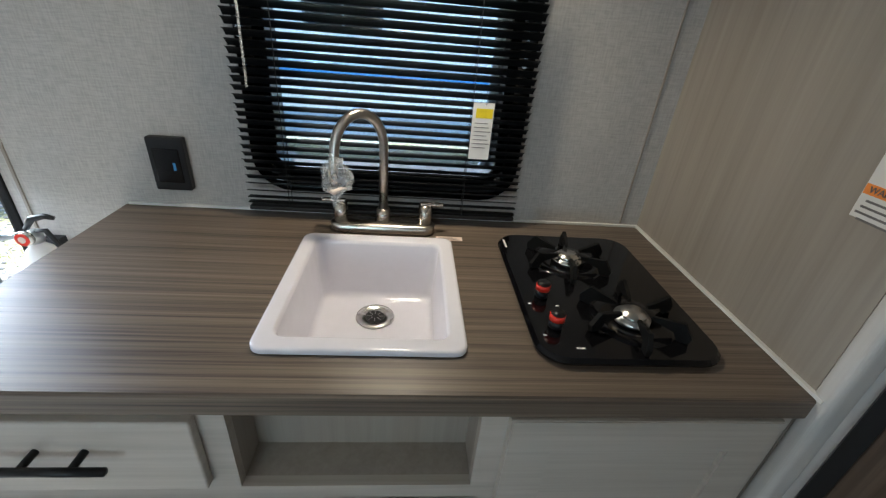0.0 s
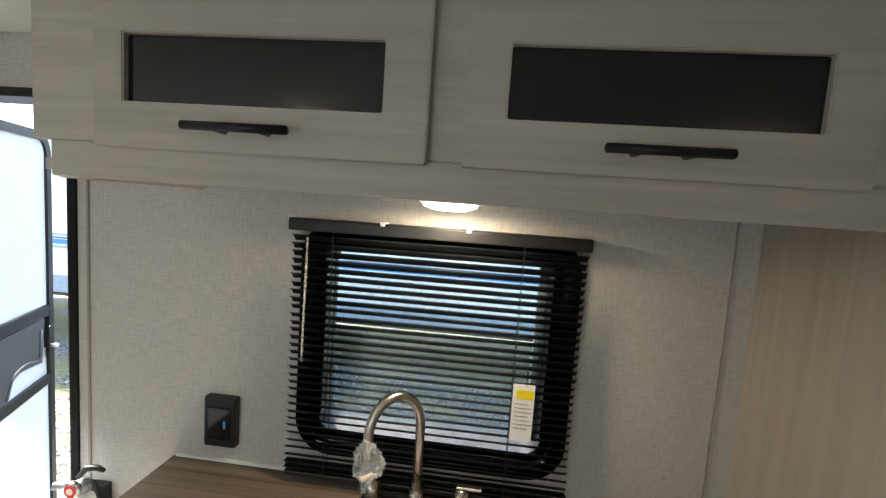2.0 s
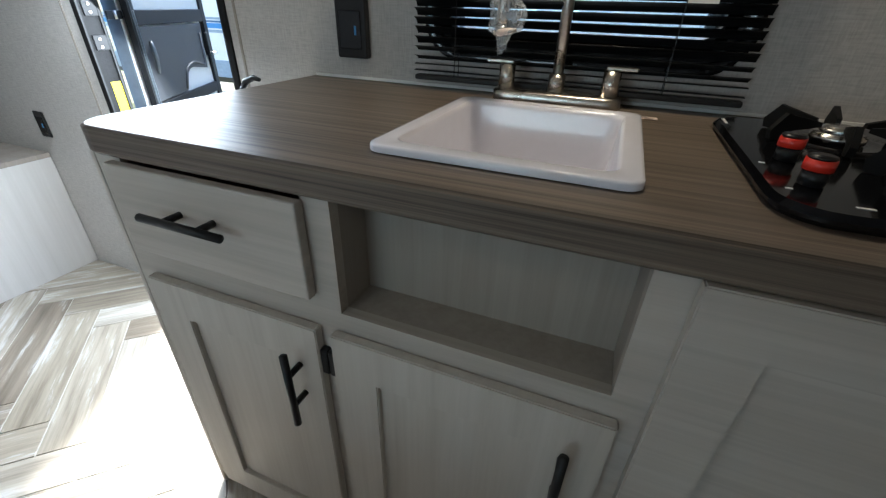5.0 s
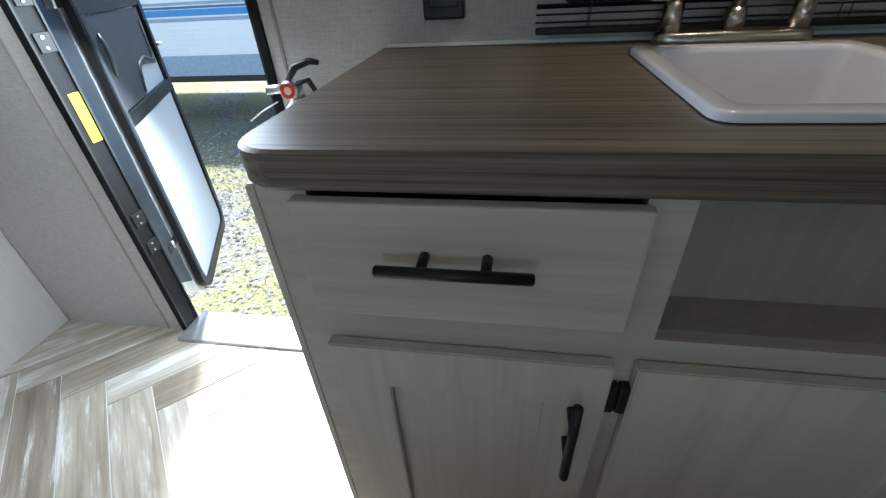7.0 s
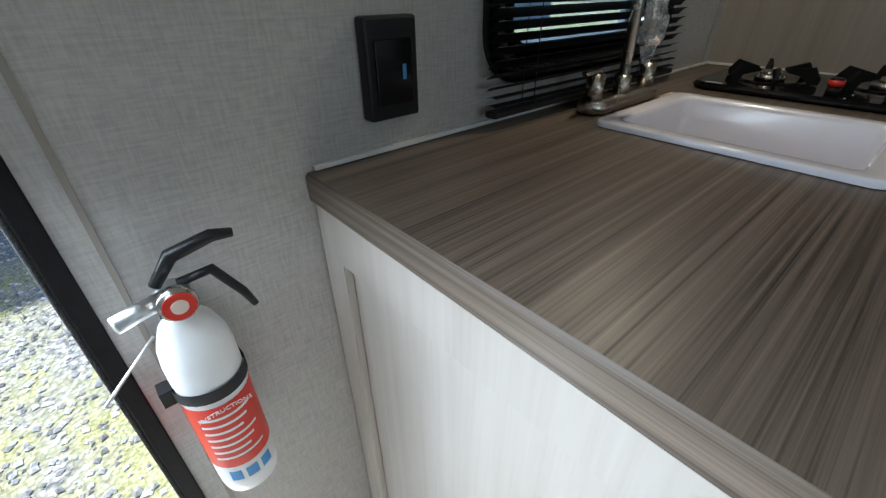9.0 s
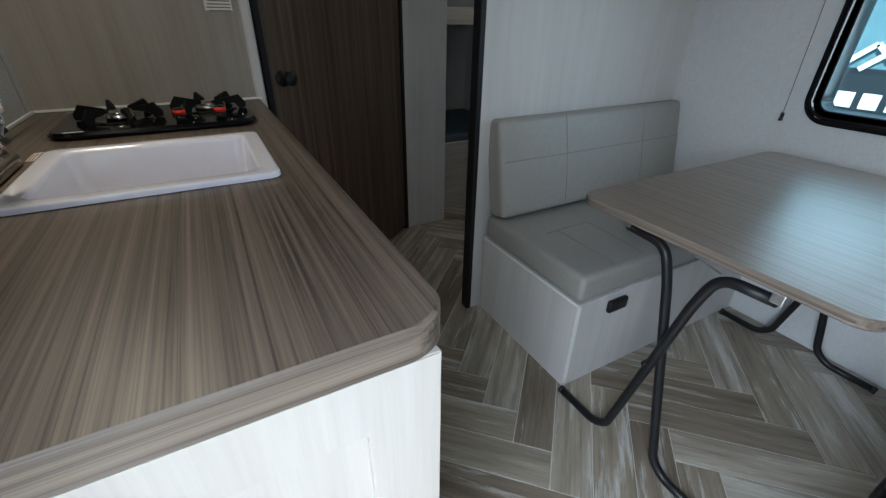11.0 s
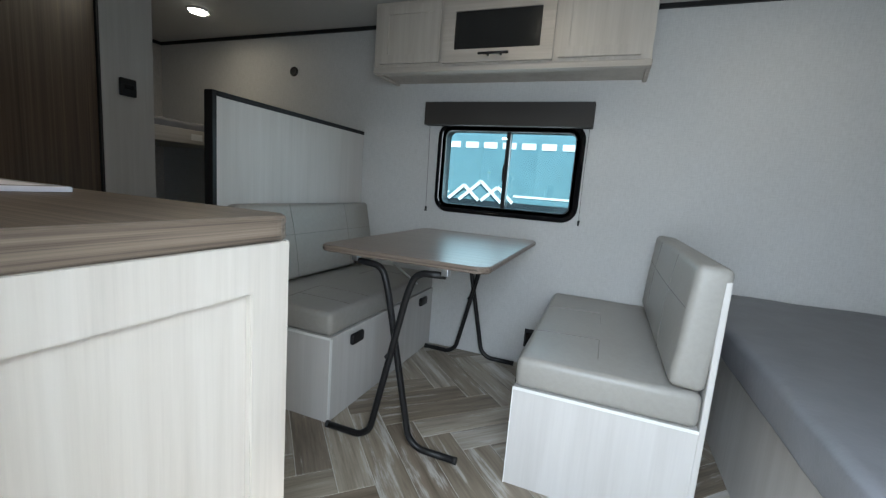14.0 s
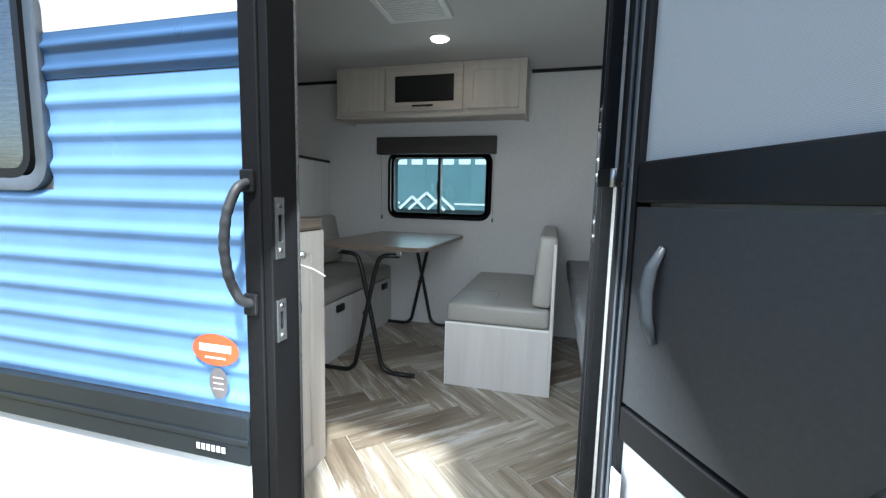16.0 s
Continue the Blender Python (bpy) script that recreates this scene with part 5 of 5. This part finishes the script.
w0 = wheel(0.98, -0.06, GZ + 0.33, 0.33)
tagged(link("ground", box(-60, 60, -60, 60, GZ - 0.3, GZ), "ground_gravel"), "gravel lot with patches of dry grass", "ground", kind="structure")

# ---------------------------------------------------------------- white and blue trailer opposite the doorway
def windowed_trailer():
    th = thing("travel_trailer", "white travel trailer with blue stripes and dark windows", "trailer", (0, 0, 0))
    y, x0, x1 = 4.4, -8.2, 1.9
    part("wall", box(x0, x1, y, y + 2.3, 0.02, 2.35, 0.06, 3), "skin_white", th, "white trailer body")
    part("lower_rail", box(x0 + 0.02, x1 - 0.02, y - 0.012, y, 0.02, 0.27, 0.004), "alu_blue", th, "grey lower rail")
    for i in range(6):
        part("siding_rib", box(x0 + 0.03, x1 - 0.03, y - 0.006, y, 0.30 + i * 0.055, 0.315 + i * 0.055), "skin_white", th)
    for z0, z1, m_ in ((0.66, 0.70, "alu_blue"), (0.72, 0.79, "label_blue"), (0.80, 0.825, "skin_navy"), (0.84, 0.87, "alu_blue")):
        part("stripe", box(x0 + 0.03, x1 - 0.03, y - 0.008, y - 0.001, z0, z1), m_, th, "blue stripe")
    for cx, w in ((-4.9, 1.0), (-3.45, 0.95), (-2.3, 0.8), (-0.6, 0.9)):
        wi = part("window", frame_ring(w, 0.72, 0.09, 0.035, 0.02), "frame_grey", th, smooth=True)
        wi.matrix_local = pose(cx, y - 0.02, 1.56)
        o_ = rounded(w - 0.05, 0.67, 0.07)
        part("pane", loops([[(x, yy, z) for x, z in o_] for yy in (0.008, 0.012)]), "black_gloss", wi)
        part("mullion", box(-0.012, 0.012, 0.0, 0.016, -0.33, 0.33), "frame_grey", wi)
    # maker's plate as plain shapes
    o_ = rounded(0.92, 0.17, 0.08)
    lg = part("name_plate", loops([[(x, yy, z) for x, z in o_] for yy in (0, 0.004)]), "skin_navy", th, "dark blue name plate with white bars")
    lg.matrix_local = pose(-2.95, y - 0.006, 1.04, 0, 3, 0)
    for i in range(6):
        part("bar", box(-0.33 + i * 0.115, -0.26 + i * 0.115, -0.003, 0, -0.045, 0.05), "label_white", lg)
    part("bar", box(0.02, 0.33, -0.003, 0, -0.20, -0.12), "label_ink", lg)
    for x in (-4.9,):
        part("door_handle", box(x, x + 0.06, y - 0.03, y, 0.9, 1.0), "black_satin", th)
    part("marker_lamp", box(x1 - 0.35, x1 - 0.2, y - 0.012, y, 1.0, 1.06), "red_paint", th, "red marker lamp")
    part("chassis", boxes((x0 - 0.6, x1, y + 0.3, y + 0.4, -0.12, 0.02), (x0, x1, y + 1.9, y + 2.0, -0.12, 0.02)), "skin_dark", th)
    part("fender", boxes((-3.4, -1.75, y - 0.012, y + 0.2, -0.02, 0.03)), "alu_blue", th)
    return th


windowed_trailer()
for x in (-2.93, -2.18):
    copy_thing(w0, pose(x, 4.52, GZ + 0.33, 90, 0, 0) @ pose(0, 0, 0))

# dark trailer close behind the dinette window, with white peaks
dk = thing("travel_trailer", "dark teal travel trailer side with white mountain lines", "trailer", (0, 0, 0))
yk = -5.15
part("wall", box(-5.5, 5.5, yk - 2.3, yk, -0.1, 2.4, 0.06, 3), "skin_teal", dk, "dark teal trailer wall")
part("lower_band", box(-5.45, 5.45, yk, yk + 0.006, -0.05, 0.86), "skin_dark", dk, "darker lower band")
for i in range(3):
    cx, cz, s = 0.575 + (i - 1) * 0.22, 1.1 - (0.06 if i != 1 else 0), 0.30 if i == 1 else 0.22
    for k in (-1, 1):
        pk = part("peak_line", box(0, s * 1.25, -0.002, 0.002, -0.02, 0.02), "label_white", dk)
        pk.matrix_local = pose(cx, yk + 0.008 + 0.0045 * i, cz, 0, 42, 0) if k > 0 else pose(cx, yk + 0.008 + 0.0045 * i, cz, 0, 180 - 42, 0)
part("white_line", boxes((-1.6, 0.15, yk + 0.001, yk + 0.005, 0.93, 0.955), (1.0, 2.6, yk + 0.001, yk + 0.005, 0.93, 0.955)), "label_white", dk, "thin white line")
part("name_bars", boxes(*[(-0.55 + i * 0.24, -0.38 + i * 0.24, yk + 0.001, yk + 0.005, 1.51, 1.585) for i in range(8)]), "label_white", dk, "white block letters as bars")
part("name_bars", boxes(*[(-0.05 + i * 0.17, 0.07 + i * 0.17, yk + 0.007, yk + 0.011, 0.56, 0.68) for i in range(8)]), "label_white", dk, "white block letters as bars")
em = part("emblem", loops([[(0.58 + r_ * math.cos(a), yk + yy, 1.80 + 0.8 * r_ * math.sin(a)) for a in (2 * math.pi * k / 24 for k in range(24))] for r_, yy in ((0.13, 0.001), (0.13, 0.005), (0.08, 0.005), (0.08, 0.001))], False, False), "label_white", dk, "round white emblem")
part("marker_lamp", box(-0.75, -0.62, yk, yk + 0.02, 1.68, 1.72, 0.004), "label_orange", dk, "amber marker lamp")

# grey barn and utility wire across the lot
bn = thing("barn", "weathered grey barn with a shallow dark roof", "barn", (0, 0, 0))
part("wall", box(5.5, 26, 19, 30, GZ, 3.0), "barn_grey", bn, "grey board wall")
rf = loops([[(x, 18.5, 2.9), (x, 24.5, 5.2), (x, 30.5, 2.9), (x, 30.5, 3.1), (x, 24.5, 5.45), (x, 18.5, 3.1)] for x in (5, 26.5)])
part("roof", rf, "barn_roof", bn, "dark shingle roof")
for x in (8, 12.5, 17):
    wi = part("window", box(x, x + 1.2, 18.94, 19, 0.9, 2.0), "black_gloss", bn)
    part("frame", boxes((x - 0.1, x, 18.9, 19, 0.8, 2.1), (x + 1.2, x + 1.3, 18.9, 19, 0.8, 2.1), (x, x + 1.2, 18.9, 19, 2.0, 2.1), (x, x + 1.2, 18.9, 19, 0.8, 0.9)), "skin_white", wi)

# grass tufts and loose stones near the doorway
bm = bmesh.new()
rng = random.Random(5)
for _ in range(9000):
    x, y = rng.uniform(-6.5, 1.5), rng.uniform(0.3, 6.5)
    if noise.noise(Vector((x * 0.9, y * 0.9, 3.1))) < -0.02 + 0.15 * rng.random():
        continue
    h, a, l = rng.uniform(0.02, 0.075), rng.uniform(0, 6.28), rng.uniform(0.01, 0.04)
    c, s = math.cos(a), math.sin(a)
    b0, b1_ = bm.verts.new((x - 0.003 * s, y + 0.003 * c, GZ)), bm.verts.new((x + 0.003 * s, y - 0.003 * c, GZ))
    bm.faces.new((b0, b1_, bm.verts.new((x + l * c, y + l * s, GZ + h))))
plain("grass_blade", (0.19, 0.20, 0.08), 0.8, vary=0.5, scale=3, bumpy=0.0)
tagged(link("grass", bm, "grass_blade"), "dry yellow-green grass blades on the gravel", "grass", kind="stuff")
verts, faces = [], []
ico = [(0, 0, 0.5), (0.55, 0, 0), (0, 0.5, 0), (-0.5, 0, 0), (0, -0.55, 0), (0, 0, -0.3)]
for _ in range(7000):
    x, y, r = rng.uniform(-4.5, 0.8), rng.uniform(0.25, 4.2), rng.uniform(0.008, 0.022)
    n = len(verts)
    a = rng.uniform(0, 6.28)
    for px, py, pz in ico:
        k = rng.uniform(0.7, 1.3)
        verts.append((x + r * k * (px * math.cos(a) - py * math.sin(a)) * 2, y + r * k * (px * math.sin(a) + py * math.cos(a)) * 2, GZ + 0.3 * r + r * pz * 1.4))
    faces += [(n, n + 1, n + 2), (n, n + 2, n + 3), (n, n + 3, n + 4), (n, n + 4, n + 1), (n + 5, n + 2, n + 1), (n + 5, n + 3, n + 2), (n + 5, n + 4, n + 3), (n + 5, n + 1, n + 4)]
me = bpy.data.meshes.new("gravel")
me.from_pydata(verts, [], faces)


def gravel_material():
    m, nt, b = nodes_of("gravel_stone")
    g = nt.nodes.new("ShaderNodeNewGeometry")
    nt.links.new(ramp(nt, g.outputs["Random Per Island"], [(0.0, (0.10, 0.098, 0.094)), (0.5, (0.22, 0.215, 0.205)), (1.0, (0.40, 0.39, 0.37))]), b.inputs["Base Color"])
    b.inputs["Roughness"].default_value = 0.85
    MATS["gravel_stone"] = m


gravel_material()
me.materials.append(MATS["gravel_stone"])
tagged(new("gravel", me), "loose grey gravel stones on the ground", "gravel", kind="stuff")

# ---------------------------------------------------------------- herringbone floor planks
PL, PW = 0.56, 0.12
plank_bm = box(-PL / 2 + 0.0014, PL / 2 - 0.0014, -PW / 2 + 0.0014, PW / 2 - 0.0014, -0.0035, 0.0, 0.0012, 1)
plank_me = bpy.data.meshes.new("plank")
plank_bm.to_mesh(plank_me)
plank_bm.free()
plank_me.materials.append(MATS["floor_plank"])
floor = bpy.data.objects["floor"]
cands = []
for i in range(-60, 60):
    for j in range(-7, 8):
        # one block of the weave, stepping by the plank width on the diagonal
        u0, v0 = i * PW + j * PL, i * PW - j * PL
        cands.append((u0 + PL / 2, v0 + PW / 2, 0))
        cands.append((u0 + PL + PW / 2, v0 + PW - PL / 2, 90))
LIMITS = ((0, XF + 0.9, 1), (0, 1.6, -1), (1, YB + 0.002, 1), (1, -0.004, -1))
for u, v, a in cands:
    x, y = (PL + 2 * PW - u - v) * 0.70711 - 0.78, (u - v - PL) * 0.70711 - 1.034
    m = pose(x, y, 0.0, 0, 0, 135 + a)
    cs = [m @ Vector((sx * PL / 2, sy * PW / 2, 0)) for sx in (-1, 1) for sy in (-1, 1)]
    if any(all(s * (c[ax] - lim) < 0 for c in cs) for ax, lim, s in LIMITS):
        continue
    if all(c.x > 0.9 and c.y > -0.65 for c in cs) or all(c.x < -1.5 and c.y < -0.56 for c in cs):
        continue
    me = plank_me
    over = [(ax, lim, s) for ax, lim, s in LIMITS if any(s * (c[ax] - lim) < 0 for c in cs)]
    if over:
        bm = bmesh.new()
        bm.from_mesh(plank_me)
        bm.transform(m)
        for ax, lim, s in over:
            co, no = [0, 0, 0], [0, 0, 0]
            co[ax], no[ax] = lim, -s
            bmesh.ops.bisect_plane(bm, geom=bm.verts[:] + bm.edges[:] + bm.faces[:], plane_co=co, plane_no=no, clear_outer=True)
        bm.transform(m.inverted())
        if len(bm.faces) < 3:
            bm.free()
            continue
        me = bpy.data.meshes.new("plank")
        bm.to_mesh(me)
        bm.free()
        me.materials.append(MATS["floor_plank"])
    p = new("plank", me)
    p.parent = floor
    p.matrix_local = m
